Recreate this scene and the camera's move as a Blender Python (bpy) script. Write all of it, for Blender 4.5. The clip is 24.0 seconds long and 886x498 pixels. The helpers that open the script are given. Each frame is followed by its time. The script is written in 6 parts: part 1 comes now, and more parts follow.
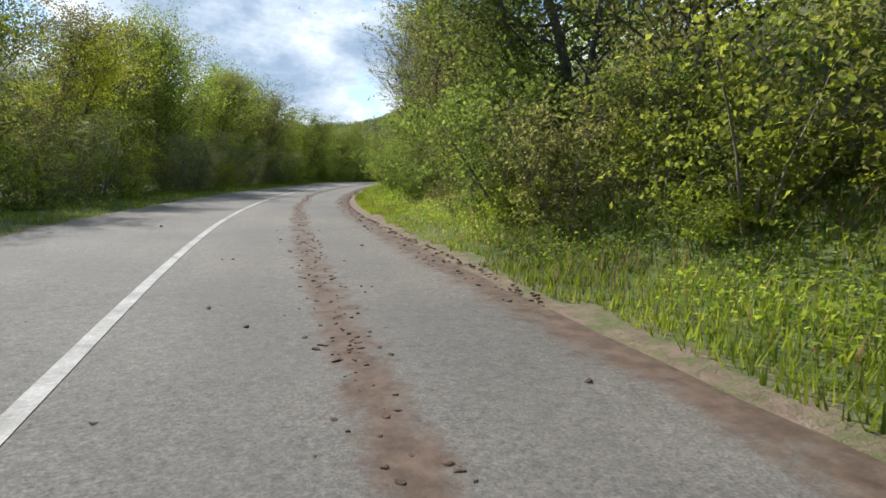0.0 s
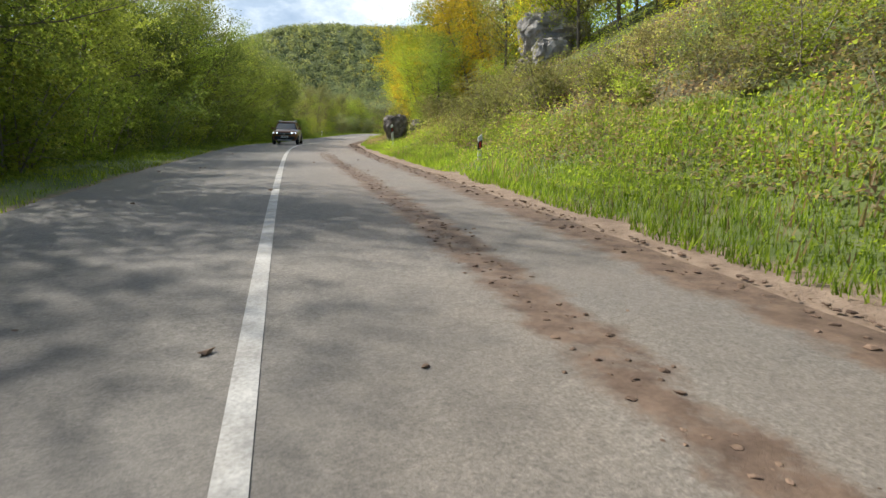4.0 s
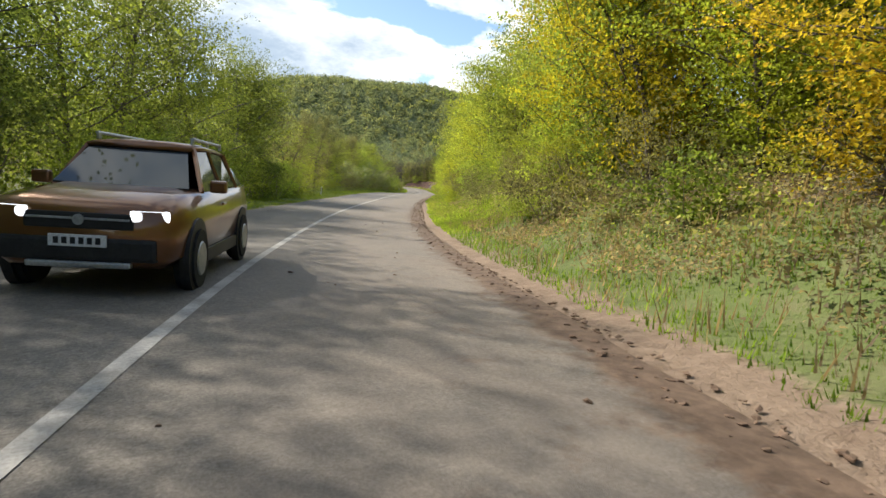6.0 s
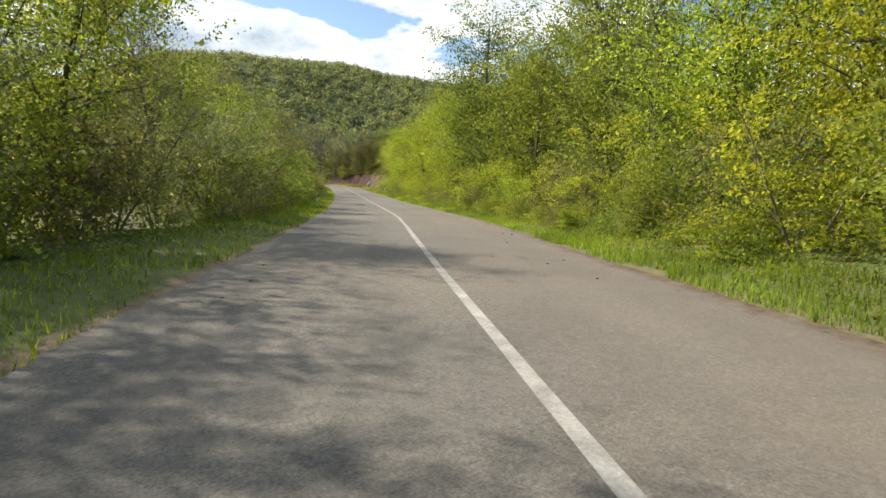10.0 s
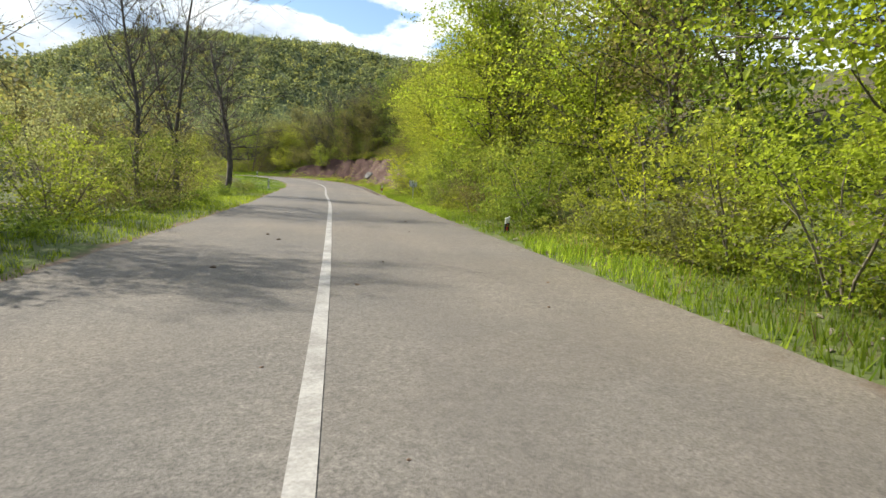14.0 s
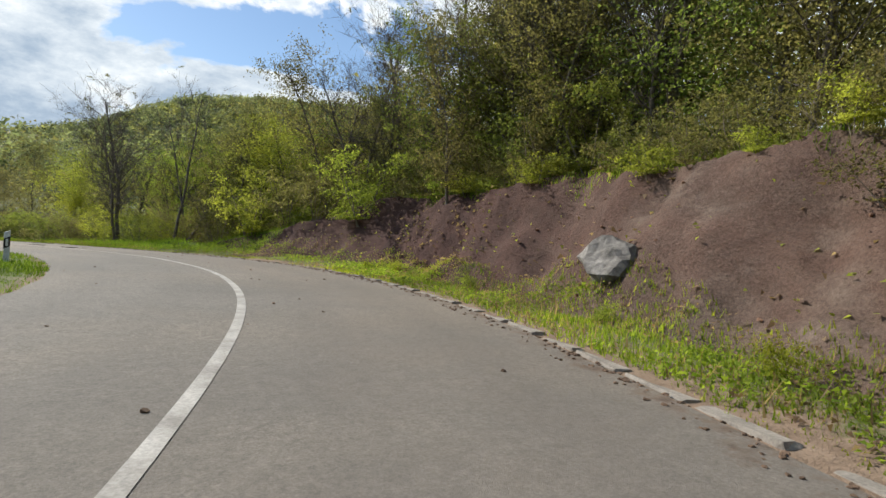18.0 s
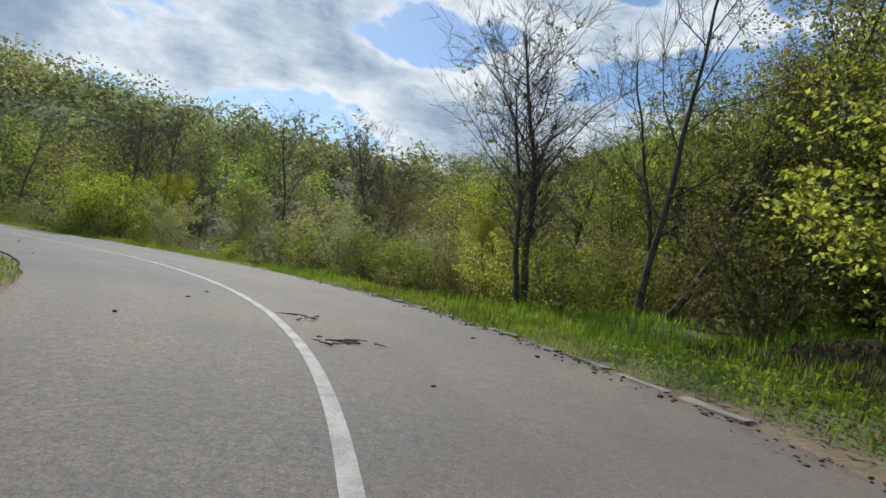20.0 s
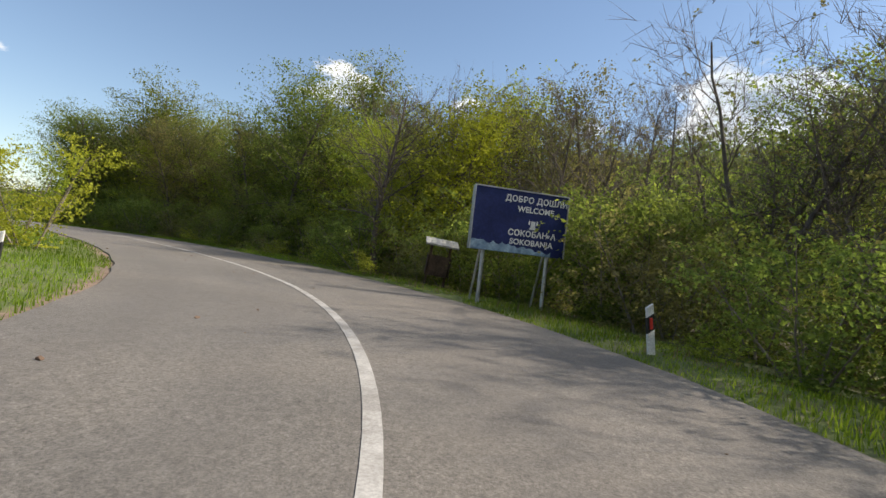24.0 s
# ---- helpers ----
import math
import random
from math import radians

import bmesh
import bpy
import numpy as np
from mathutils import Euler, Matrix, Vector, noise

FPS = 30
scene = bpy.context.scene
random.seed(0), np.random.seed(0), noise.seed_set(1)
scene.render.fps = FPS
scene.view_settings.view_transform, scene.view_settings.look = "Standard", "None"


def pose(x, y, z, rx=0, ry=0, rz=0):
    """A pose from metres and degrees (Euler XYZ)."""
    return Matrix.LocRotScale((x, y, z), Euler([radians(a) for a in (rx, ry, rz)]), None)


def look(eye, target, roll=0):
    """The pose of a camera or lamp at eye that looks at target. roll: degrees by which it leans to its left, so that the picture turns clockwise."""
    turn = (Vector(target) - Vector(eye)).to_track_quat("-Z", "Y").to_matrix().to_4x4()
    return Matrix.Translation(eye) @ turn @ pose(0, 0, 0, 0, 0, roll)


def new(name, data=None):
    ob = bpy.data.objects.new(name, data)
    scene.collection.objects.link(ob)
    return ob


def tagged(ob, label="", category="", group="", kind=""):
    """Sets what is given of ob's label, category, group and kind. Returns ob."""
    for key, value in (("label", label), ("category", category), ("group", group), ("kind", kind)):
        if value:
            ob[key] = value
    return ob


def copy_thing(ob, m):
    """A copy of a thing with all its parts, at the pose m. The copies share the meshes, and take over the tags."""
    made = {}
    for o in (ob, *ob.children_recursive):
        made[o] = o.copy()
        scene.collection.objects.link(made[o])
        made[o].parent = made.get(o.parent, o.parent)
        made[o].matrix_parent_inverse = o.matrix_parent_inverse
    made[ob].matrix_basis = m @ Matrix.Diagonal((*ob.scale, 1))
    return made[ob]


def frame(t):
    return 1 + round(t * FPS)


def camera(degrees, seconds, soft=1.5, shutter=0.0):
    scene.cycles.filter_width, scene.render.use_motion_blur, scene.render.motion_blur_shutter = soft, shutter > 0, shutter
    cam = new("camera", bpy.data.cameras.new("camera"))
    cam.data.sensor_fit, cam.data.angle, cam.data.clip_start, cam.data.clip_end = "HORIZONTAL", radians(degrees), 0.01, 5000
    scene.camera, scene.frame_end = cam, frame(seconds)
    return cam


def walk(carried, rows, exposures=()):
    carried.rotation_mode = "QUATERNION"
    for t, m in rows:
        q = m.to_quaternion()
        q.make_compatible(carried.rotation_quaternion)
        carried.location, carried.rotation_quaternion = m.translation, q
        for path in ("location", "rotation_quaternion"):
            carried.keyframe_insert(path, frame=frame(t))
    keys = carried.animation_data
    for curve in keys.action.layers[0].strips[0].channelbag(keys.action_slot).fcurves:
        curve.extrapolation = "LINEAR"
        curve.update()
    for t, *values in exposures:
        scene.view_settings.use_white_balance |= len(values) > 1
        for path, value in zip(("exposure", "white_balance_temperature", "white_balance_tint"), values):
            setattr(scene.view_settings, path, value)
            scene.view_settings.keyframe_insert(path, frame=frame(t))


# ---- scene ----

# ======== camera and its way ========
# [pathblock
FOV = 75.79
PATH = [
    (0.0, pose(1.16, -0.00, 1.25, 82.59, -1.32, -18.70)),
    (0.5, pose(1.15, 6.04, 1.23, 83.03, -2.04, -16.53)),
    (1.0, pose(1.43, 12.36, 1.20, 83.48, -3.27, -19.09)),
    (1.5, pose(1.61, 19.27, 1.17, 82.62, -3.15, -18.74)),
    (2.0, pose(2.21, 27.07, 1.13, 82.02, -2.70, -21.85)),
    (2.5, pose(3.43, 36.08, 1.11, 81.43, -2.24, -25.54)),
    (3.0, pose(5.31, 45.48, 1.10, 80.83, -1.79, -29.44)),
    (3.5, pose(7.59, 54.48, 1.14, 80.24, -1.33, -32.13)),
    (4.0, pose(11.05, 62.66, 1.20, 77.71, -1.00, -33.78)),
    (4.5, pose(14.37, 70.82, 1.22, 77.28, -0.80, -35.76)),
    (5.0, pose(17.09, 79.28, 1.17, 81.01, -3.25, -35.36)),
    (5.5, pose(20.71, 88.07, 1.08, 83.28, -5.77, -33.88)),
    (6.0, pose(24.48, 96.96, 0.97, 83.50, -4.03, -34.41)),
    (6.5, pose(28.43, 106.15, 0.79, 82.88, -4.10, -35.09)),
    (7.0, pose(32.81, 115.15, 0.62, 83.02, -5.47, -36.23)),
    (7.5, pose(37.43, 124.30, 0.55, 82.72, -4.31, -38.38)),
    (8.0, pose(42.94, 133.52, 0.54, 82.95, -4.78, -40.22)),
    (8.5, pose(48.35, 142.41, 0.59, 83.04, -5.00, -41.85)),
    (9.0, pose(53.89, 151.01, 0.63, 83.39, -5.01, -42.35)),
    (9.5, pose(59.65, 159.51, 0.60, 83.51, -2.81, -42.22)),
    (10.0, pose(64.73, 166.52, 0.50, 83.38, -2.81, -42.44)),
    (10.5, pose(68.59, 171.77, 0.38, 83.24, -2.80, -42.77)),
    (11.0, pose(72.20, 176.61, 0.27, 83.11, -2.80, -43.08)),
    (11.5, pose(76.49, 182.42, 0.20, 82.97, -2.80, -42.66)),
    (12.0, pose(81.35, 189.21, 0.09, 82.70, -2.65, -41.44)),
    (12.5, pose(86.16, 195.94, -0.07, 82.73, -2.96, -41.26)),
    (13.0, pose(90.85, 203.03, -0.21, 82.92, -3.16, -41.98)),
    (13.5, pose(95.73, 210.01, -0.35, 82.79, -3.30, -42.46)),
    (14.0, pose(100.20, 217.04, -0.47, 82.98, -2.48, -42.53)),
    (14.5, pose(104.81, 223.77, -0.52, 83.90, -1.71, -42.69)),
    (15.0, pose(109.24, 230.52, -0.55, 84.72, -1.60, -42.54)),
    (15.5, pose(113.69, 237.16, -0.57, 85.41, -1.19, -42.39)),
    (16.0, pose(117.72, 243.54, -0.57, 86.28, -2.43, -42.56)),
    (16.5, pose(121.41, 249.55, -0.58, 87.77, -2.86, -42.55)),
    (17.0, pose(124.63, 255.02, -0.54, 89.71, -4.25, -42.00)),
    (17.5, pose(127.54, 260.12, -0.46, 89.86, -1.81, -40.83)),
    (18.0, pose(130.25, 265.53, -0.46, 90.17, -3.08, -36.82)),
    (18.5, pose(132.38, 270.57, -0.34, 90.48, -4.35, -30.13)),
    (19.0, pose(133.86, 275.53, -0.21, 90.79, -5.63, -19.23)),
    (19.5, pose(134.36, 280.81, -0.03, 91.10, -6.90, -5.31)),
    (20.0, pose(133.69, 285.89, 0.04, 90.83, -7.13, 4.84)),
    (20.5, pose(132.36, 290.42, 0.08, 91.15, -7.77, 15.05)),
    (21.0, pose(129.76, 295.10, 0.10, 90.61, -7.66, 28.16)),
    (21.5, pose(126.52, 299.93, 0.12, 89.10, -7.77, 44.59)),
    (22.0, pose(121.60, 303.14, 0.13, 89.94, -9.20, 57.50)),
    (22.5, pose(117.53, 305.46, 0.15, 90.00, -8.26, 69.40)),
    (23.0, pose(113.25, 306.65, 0.21, 90.11, -7.30, 80.30)),
    (23.5, pose(108.83, 306.92, 0.31, 91.50, -7.96, 91.65)),
    (24.0, pose(104.72, 306.62, 0.42, 91.29, -6.59, 104.44)),
]
# pathblock]
cam = camera(FOV, 24.0, shutter=0.015)
EXPOSE = [(0.0, 0.3, 5900, 8), (3.5, 0.5, 6150, 8), (5.0, 0.76, 6400, 9), (6.5, 0.56, 6600, 8), (8.0, 0.5, 6800, 8), (13.0, 0.62, 6500, 7.5), (16.0, 0.52, 6450, 8), (17.0, 0.42, 6450, 8), (19.5, -0.12, 6000, 7), (21.0, -0.2, 5900, 6.5), (22.0, 0.1, 6050, 9), (24.0, 0.44, 6700, 11)]
walk(cam, PATH, EXPOSE)

# ======== the road's course (heading by curvature, at distances along it) ========
# [roadblock
KAPPA_AT = [-20, -10, 0, 10, 20, 30, 40, 50, 60, 70, 80, 90, 100, 110, 120, 130, 140, 150, 160, 170, 180, 190, 200, 210, 220, 230, 240, 250, 260, 270, 280, 289, 297, 305, 313, 322, 332, 342, 352, 362, 372, 382, 392, 402, 412, 422, 432, 442, 452, 462, 472, 482]
KAPPA = [-0.002496, -0.002496, -0.002498, -0.006168, -0.005936, -0.006283, -0.006719, -0.004276, -0.001223, -0.001379, -0.00042, -0.002915, -0.005944, -0.00524, -0.004585, -0.0042, -0.002891, -0.001807, -5.2e-05, 0.000162, -0.000566, -0.00094, 0.002187, 0.003678, 4e-06, 0.000827, -0.000274, 0.001674, -0.000814, 0.004478, -0.003564, 0.0005, 0.0082, 0.0194, 0.0464, 0.043979, 0.034178, 0.036858, 0.044668, 0.050177, 0.027998, 0.01812, 0.0175, 0.0175, -0.03, -0.03, -0.03, -0.03, 0.0, 0.0, 0.0, 0.0]
GRADE_AT = [-20, -10, 0, 10, 20, 30, 40, 50, 60, 70, 80, 90, 100, 110, 120, 130, 140, 150, 160, 170, 180, 190, 200, 210, 220, 230, 240, 250, 260, 270, 280, 290, 302, 314, 322, 332, 342, 352, 362, 372, 382, 392, 402, 412, 422, 432, 442, 452, 462, 472, 482]
GRADE = [-0.00265, -0.00307, -0.00399, -0.00353, -0.00591, -0.00166, -0.00213, 0.00503, 0.00731, 0.00091, -0.00939, -0.00985, -0.01243, -0.02401, -0.00965, -0.00388, 0.00037, 0.00848, 0.00092, -0.00463, -0.01624, -0.01956, -0.00549, -0.02165, -0.01614, -0.01648, -0.01391, -0.00288, -0.00356, 0.00012, -0.0006, 0.0037, 0.0224, 0.03, 0.00777, 0.00229, 0.00113, 0.01975, 0.03536, 0.01729, 0.01894, 0.01478, 0.0, 0.0, 0.0, 0.0, 0.0, 0.0, 0.0, 0.0, 0.0]
# roadblock]
W_RIGHT, W_LEFT = 3.88, 3.40
_m2 = np.arange(-20.0, 474.0, 2.0)
_k = np.interp(_m2, KAPPA_AT, KAPPA)
_th = np.concatenate([[0], np.cumsum(_k[:-1] * 2)])
_th -= _th[10]
_mid = _th[:-1] + _k[:-1]
_x = np.concatenate([[0], np.cumsum(-np.sin(_mid) * 2)])
_y = np.concatenate([[0], np.cumsum(np.cos(_mid) * 2)])
_z = np.concatenate([[0], np.cumsum(np.interp(_m2[:-1], GRADE_AT, GRADE) * 2)])
SS = np.arange(-20.0, 480.0, 0.5)
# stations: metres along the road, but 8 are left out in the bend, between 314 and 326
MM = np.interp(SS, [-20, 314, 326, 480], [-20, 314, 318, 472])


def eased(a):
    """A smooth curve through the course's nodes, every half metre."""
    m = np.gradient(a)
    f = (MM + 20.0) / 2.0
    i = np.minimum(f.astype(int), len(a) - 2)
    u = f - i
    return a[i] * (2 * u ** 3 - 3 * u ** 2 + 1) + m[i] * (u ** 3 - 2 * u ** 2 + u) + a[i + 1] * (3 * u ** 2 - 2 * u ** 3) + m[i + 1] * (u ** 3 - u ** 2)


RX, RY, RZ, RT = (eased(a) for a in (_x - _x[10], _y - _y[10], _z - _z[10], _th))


def on_road(s, d=0.0):
    """World x, y, road height and heading at s metres along and d metres to the right of the centre line."""
    x, y, z, t = (np.interp(s, SS, a) for a in (RX, RY, RZ, RT))
    return x + d * np.cos(t), y + d * np.sin(t), z, t


def nearest(x, y):
    """s and signed d of the nearest place of the road, for arrays of points."""
    x, y = np.atleast_1d(np.asarray(x, float)), np.atleast_1d(np.asarray(y, float))
    s, d = np.empty(len(x)), np.empty(len(x))
    for a in range(0, len(x), 4000):
        dx, dy = x[a:a + 4000, None] - RX, y[a:a + 4000, None] - RY
        j = np.argmin(dx * dx + dy * dy, 1)
        i = np.arange(len(j))
        s[a:a + 4000] = SS[j]
        side = dx[i, j] * np.cos(RT[j]) + dy[i, j] * np.sin(RT[j])
        d[a:a + 4000] = np.sign(side) * np.hypot(dx[i, j], dy[i, j])
    return s, d


# ======== sky and sun ========
SUN_YAW, SUN_UP = 24.0, 39.0          # degrees to the left of +y, and above the horizon
world = bpy.data.worlds.new("sky")
scene.world = world
world.use_nodes = True
wn = world.node_tree.nodes
wl_ = world.node_tree.links
wn.clear()


w_out = wn.new("ShaderNodeOutputWorld")
w_bg = wn.new("ShaderNodeBackground")
w_bg.inputs["Strength"].default_value = 0.12
w_sky = wn.new("ShaderNodeTexSky")
w_sky.sky_type = "NISHITA"
w_sky.sun_disc = False
w_sky.sun_elevation = radians(SUN_UP)
w_sky.sun_rotation = radians(-SUN_YAW)
w_sky.air_density, w_sky.dust_density, w_sky.ozone_density = 1.0, 0.25, 1.5
w_tc = wn.new("ShaderNodeTexCoord")
w_map = wn.new("ShaderNodeMapping")
w_map.inputs["Scale"].default_value = (1.0, 1.0, 2.1)
w_map.inputs["Location"].default_value = (0.4, 1.1, 0.2)
w_n1 = wn.new("ShaderNodeTexNoise")
w_n1.inputs["Scale"].default_value, w_n1.inputs["Detail"].default_value = 3.1, 12.0
w_n1.inputs["Roughness"].default_value, w_n1.inputs["Distortion"].default_value = 0.55, 0.25
w_dot = wn.new("ShaderNodeVectorMath")
w_dot.operation = "DOT_PRODUCT"
w_dot.inputs[1].default_value = (0.05, 0.90, 0.30)
w_cov = wn.new("ShaderNodeMath")
w_cov.operation = "MULTIPLY_ADD"
w_cov.inputs[1].default_value = 0.13
w_ramp = wn.new("ShaderNodeValToRGB")
w_ramp.color_ramp.elements[0].position, w_ramp.color_ramp.elements[1].position = 0.553, 0.59
w_n2 = wn.new("ShaderNodeTexNoise")
w_n2.inputs["Scale"].default_value, w_n2.inputs["Detail"].default_value, w_n2.inputs["Roughness"].default_value = 4.6, 12.0, 0.68
# thin rims shine, thick cloud is blue-grey
w_thick = wn.new("ShaderNodeMath")
w_thick.operation = "MULTIPLY_ADD"
w_thick.inputs[1].default_value = 0.62
w_part = wn.new("ShaderNodeMath")
w_part.operation = "MULTIPLY"
w_part.inputs[1].default_value = 0.7
w_shade = wn.new("ShaderNodeValToRGB")
w_shade.color_ramp.elements[0].position, w_shade.color_ramp.elements[0].color = 0.585, (8.6, 8.5, 8.3, 1)
w_shade.color_ramp.elements[1].position, w_shade.color_ramp.elements[1].color = 0.85, (2.0, 2.7, 3.8, 1)
_e = w_shade.color_ramp.elements.new(0.65)
_e.color = (6.0, 6.4, 6.8, 1)
_e = w_shade.color_ramp.elements.new(0.735)
_e.color = (3.3, 4.0, 4.9, 1)
w_mix = wn.new("ShaderNodeMixRGB")
wl_.new(w_tc.outputs["Generated"], w_map.inputs[0])
wl_.new(w_tc.outputs["Generated"], w_dot.inputs[0])
wl_.new(w_map.outputs[0], w_n1.inputs["Vector"])
wl_.new(w_map.outputs[0], w_n2.inputs["Vector"])
wl_.new(w_dot.outputs["Value"], w_cov.inputs[0])
wl_.new(w_n1.outputs["Fac"], w_cov.inputs[2])
wl_.new(w_cov.outputs[0], w_ramp.inputs[0])
wl_.new(w_n2.outputs["Fac"], w_thick.inputs[0])
wl_.new(w_cov.outputs[0], w_thick.inputs[2])
wl_.new(w_thick.outputs[0], w_part.inputs[0])
wl_.new(w_part.outputs[0], w_shade.inputs[0])
wl_.new(w_ramp.outputs["Color"], w_mix.inputs["Fac"])
wl_.new(w_sky.outputs[0], w_mix.inputs["Color1"])
wl_.new(w_shade.outputs["Color"], w_mix.inputs["Color2"])
wl_.new(w_mix.outputs[0], w_bg.inputs["Color"])
wl_.new(w_bg.outputs[0], w_out.inputs["Surface"])

sun = new("sun", bpy.data.lights.new("sun", "SUN"))
sun.data.energy, sun.data.angle, sun.data.color = 4.8, radians(0.9), (1.0, 0.93, 0.82)
_toward = Vector((-math.sin(radians(SUN_YAW)) * math.cos(radians(SUN_UP)), math.cos(radians(SUN_YAW)) * math.cos(radians(SUN_UP)), math.sin(radians(SUN_UP))))
sun.matrix_world = look(_toward * 200 + Vector((60, 150, 0)), Vector((60, 150, 0)))


# ======== materials ========
def material(name, rough=0.8, metal=0.0):
    m = bpy.data.materials.new(name)
    m.use_nodes = True
    b = m.node_tree.nodes["Principled BSDF"]
    b.inputs["Roughness"].default_value, b.inputs["Metallic"].default_value = rough, metal
    b.inputs["Specular IOR Level"].default_value = 0.3
    return m, m.node_tree, b


def noise_tex(tree, scale, detail=4.0, rough=0.55, source="Object", stretch=(1, 1, 1)):
    tc = tree.nodes.new("ShaderNodeTexCoord")
    mp = tree.nodes.new("ShaderNodeMapping")
    mp.inputs["Scale"].default_value = stretch
    n = tree.nodes.new("ShaderNodeTexNoise")
    n.inputs["Scale"].default_value, n.inputs["Detail"].default_value, n.inputs["Roughness"].default_value = scale, detail, rough
    tree.links.new(tc.outputs[source], mp.inputs[0])
    tree.links.new(mp.outputs[0], n.inputs["Vector"])
    return n.outputs["Fac"]


def ramp(tree, fac, stops):
    r = tree.nodes.new("ShaderNodeValToRGB")
    el = r.color_ramp.elements
    while len(el) < len(stops):
        el.new(0.5)
    for e, (p, c) in zip(el, stops):
        e.position, e.color = p, (*c, 1) if len(c) == 3 else c
    tree.links.new(fac, r.inputs[0])
    return r.outputs["Color"]


def mix(tree, fac, a, b, how="MIX"):
    m = tree.nodes.new("ShaderNodeMixRGB")
    m.blend_type = how
    for sock, v in ((m.inputs["Fac"], fac), (m.inputs["Color1"], a), (m.inputs["Color2"], b)):
        if isinstance(v, (int, float)):
            sock.default_value = v
        elif isinstance(v, tuple):
            sock.default_value = (*v, 1)
        else:
            tree.links.new(v, sock)
    return m.outputs["Color"]


def bump(tree, bsdf, fac, strength, distance):
    b = tree.nodes.new("ShaderNodeBump")
    b.inputs["Strength"].default_value, b.inputs["Distance"].default_value = strength, distance
    tree.links.new(fac, b.inputs["Height"])
    tree.links.new(b.outputs["Normal"], bsdf.inputs["Normal"])


def mottled(name, low, high, scale=3.0, rough=0.85, fine=30.0, relief=0.01, metal=0.0):
    """A surface with stains at one scale and grain at another."""
    m, t, b = material(name, rough, metal)
    big = ramp(t, noise_tex(t, scale, 6.0, 0.6), [(0.32, low), (0.68, high)])
    grain = ramp(t, noise_tex(t, fine, 4.0, 0.7), [(0.3, (0.72, 0.72, 0.72)), (0.7, (1.2, 1.2, 1.2))])
    t.links.new(mix(t, 1.0, big, grain, "MULTIPLY"), b.inputs["Base Color"])
    if relief:
        bump(t, b, noise_tex(t, fine, 5.0, 0.65), 0.6, relief)
    return m


def asphalt():
    m, t, b = material("asphalt", 0.82)
    base = ramp(t, noise_tex(t, 0.35, 6.0, 0.6), [(0.3, (0.158, 0.143, 0.126)), (0.7, (0.22, 0.199, 0.174))])
    dust = ramp(t, noise_tex(t, 0.09, 4.0, 0.6), [(0.45, (0, 0, 0)), (0.7, (1, 1, 1))])
    base = mix(t, dust, base, (0.25, 0.212, 0.168))
    grain = ramp(t, noise_tex(t, 55.0, 3.0, 0.8), [(0.3, (0.52, 0.52, 0.52)), (0.72, (1.42, 1.42, 1.42))])
    base = mix(t, 1.0, base, grain, "MULTIPLY")
    base = mix(t, 1.0, base, ramp(t, noise_tex(t, 21.0, 3.0, 0.75), [(0.32, (0.72, 0.72, 0.72)), (0.68, (1.2, 1.2, 1.2))]), "MULTIPLY")
    patch = ramp(t, noise_tex(t, 0.22, 5.0, 0.55, stretch=(1, 1, 1)), [(0.50, (0, 0, 0)), (0.66, (1, 1, 1))])
    base = mix(t, mix(t, 0.5, (0, 0, 0), patch), base, (0.145, 0.132, 0.118))
    base = mix(t, 1.0, base, ramp(t, noise_tex(t, 7.0, 6.0, 0.7), [(0.3, (0.86, 0.86, 0.86)), (0.7, (1.12, 1.12, 1.12))]), "MULTIPLY")
    at = t.nodes.new("ShaderNodeAttribute")
    at.attribute_name = "soiled"
    add = t.nodes.new("ShaderNodeMath")
    add.operation = "ADD"
    t.links.new(at.outputs["Fac"], add.inputs[0])
    t.links.new(noise_tex(t, 2.4, 8.0, 0.72), add.inputs[1])
    worn = t.nodes.new("ShaderNodeAttribute")
    worn.attribute_name = "wheel_lanes"
    lanes = mix(t, 1.0, worn.outputs["Fac"], ramp(t, noise_tex(t, 0.7, 5.0, 0.6), [(0.3, (0.35, 0.35, 0.35)), (0.7, (1, 1, 1))]), "MULTIPLY")
    base = mix(t, mix(t, 0.30, (0, 0, 0), lanes), base, (0.115, 0.104, 0.095))
    dusty = t.nodes.new("ShaderNodeAttribute")
    dusty.attribute_name = "dusty"
    veil = mix(t, 1.0, dusty.outputs["Fac"], ramp(t, noise_tex(t, 1.1, 7.0, 0.65), [(0.3, (0.3, 0.3, 0.3)), (0.7, (1, 1, 1))]), "MULTIPLY")
    base = mix(t, veil, base, ramp(t, noise_tex(t, 30.0, 4.0, 0.7), [(0.3, (0.205, 0.157, 0.122)), (0.7, (0.305, 0.243, 0.195))]))
    film = ramp(t, add.outputs[0], [(0.78, (0, 0, 0)), (1.25, (1, 1, 1))])
    base = mix(t, film, base, ramp(t, noise_tex(t, 5.0, 6.0, 0.7), [(0.3, (0.075, 0.048, 0.034)), (0.7, (0.20, 0.135, 0.095))]))
    t.links.new(base, b.inputs["Base Color"])
    bump(t, b, noise_tex(t, 60.0, 4.0, 0.8), 0.7, 0.010)
    return m


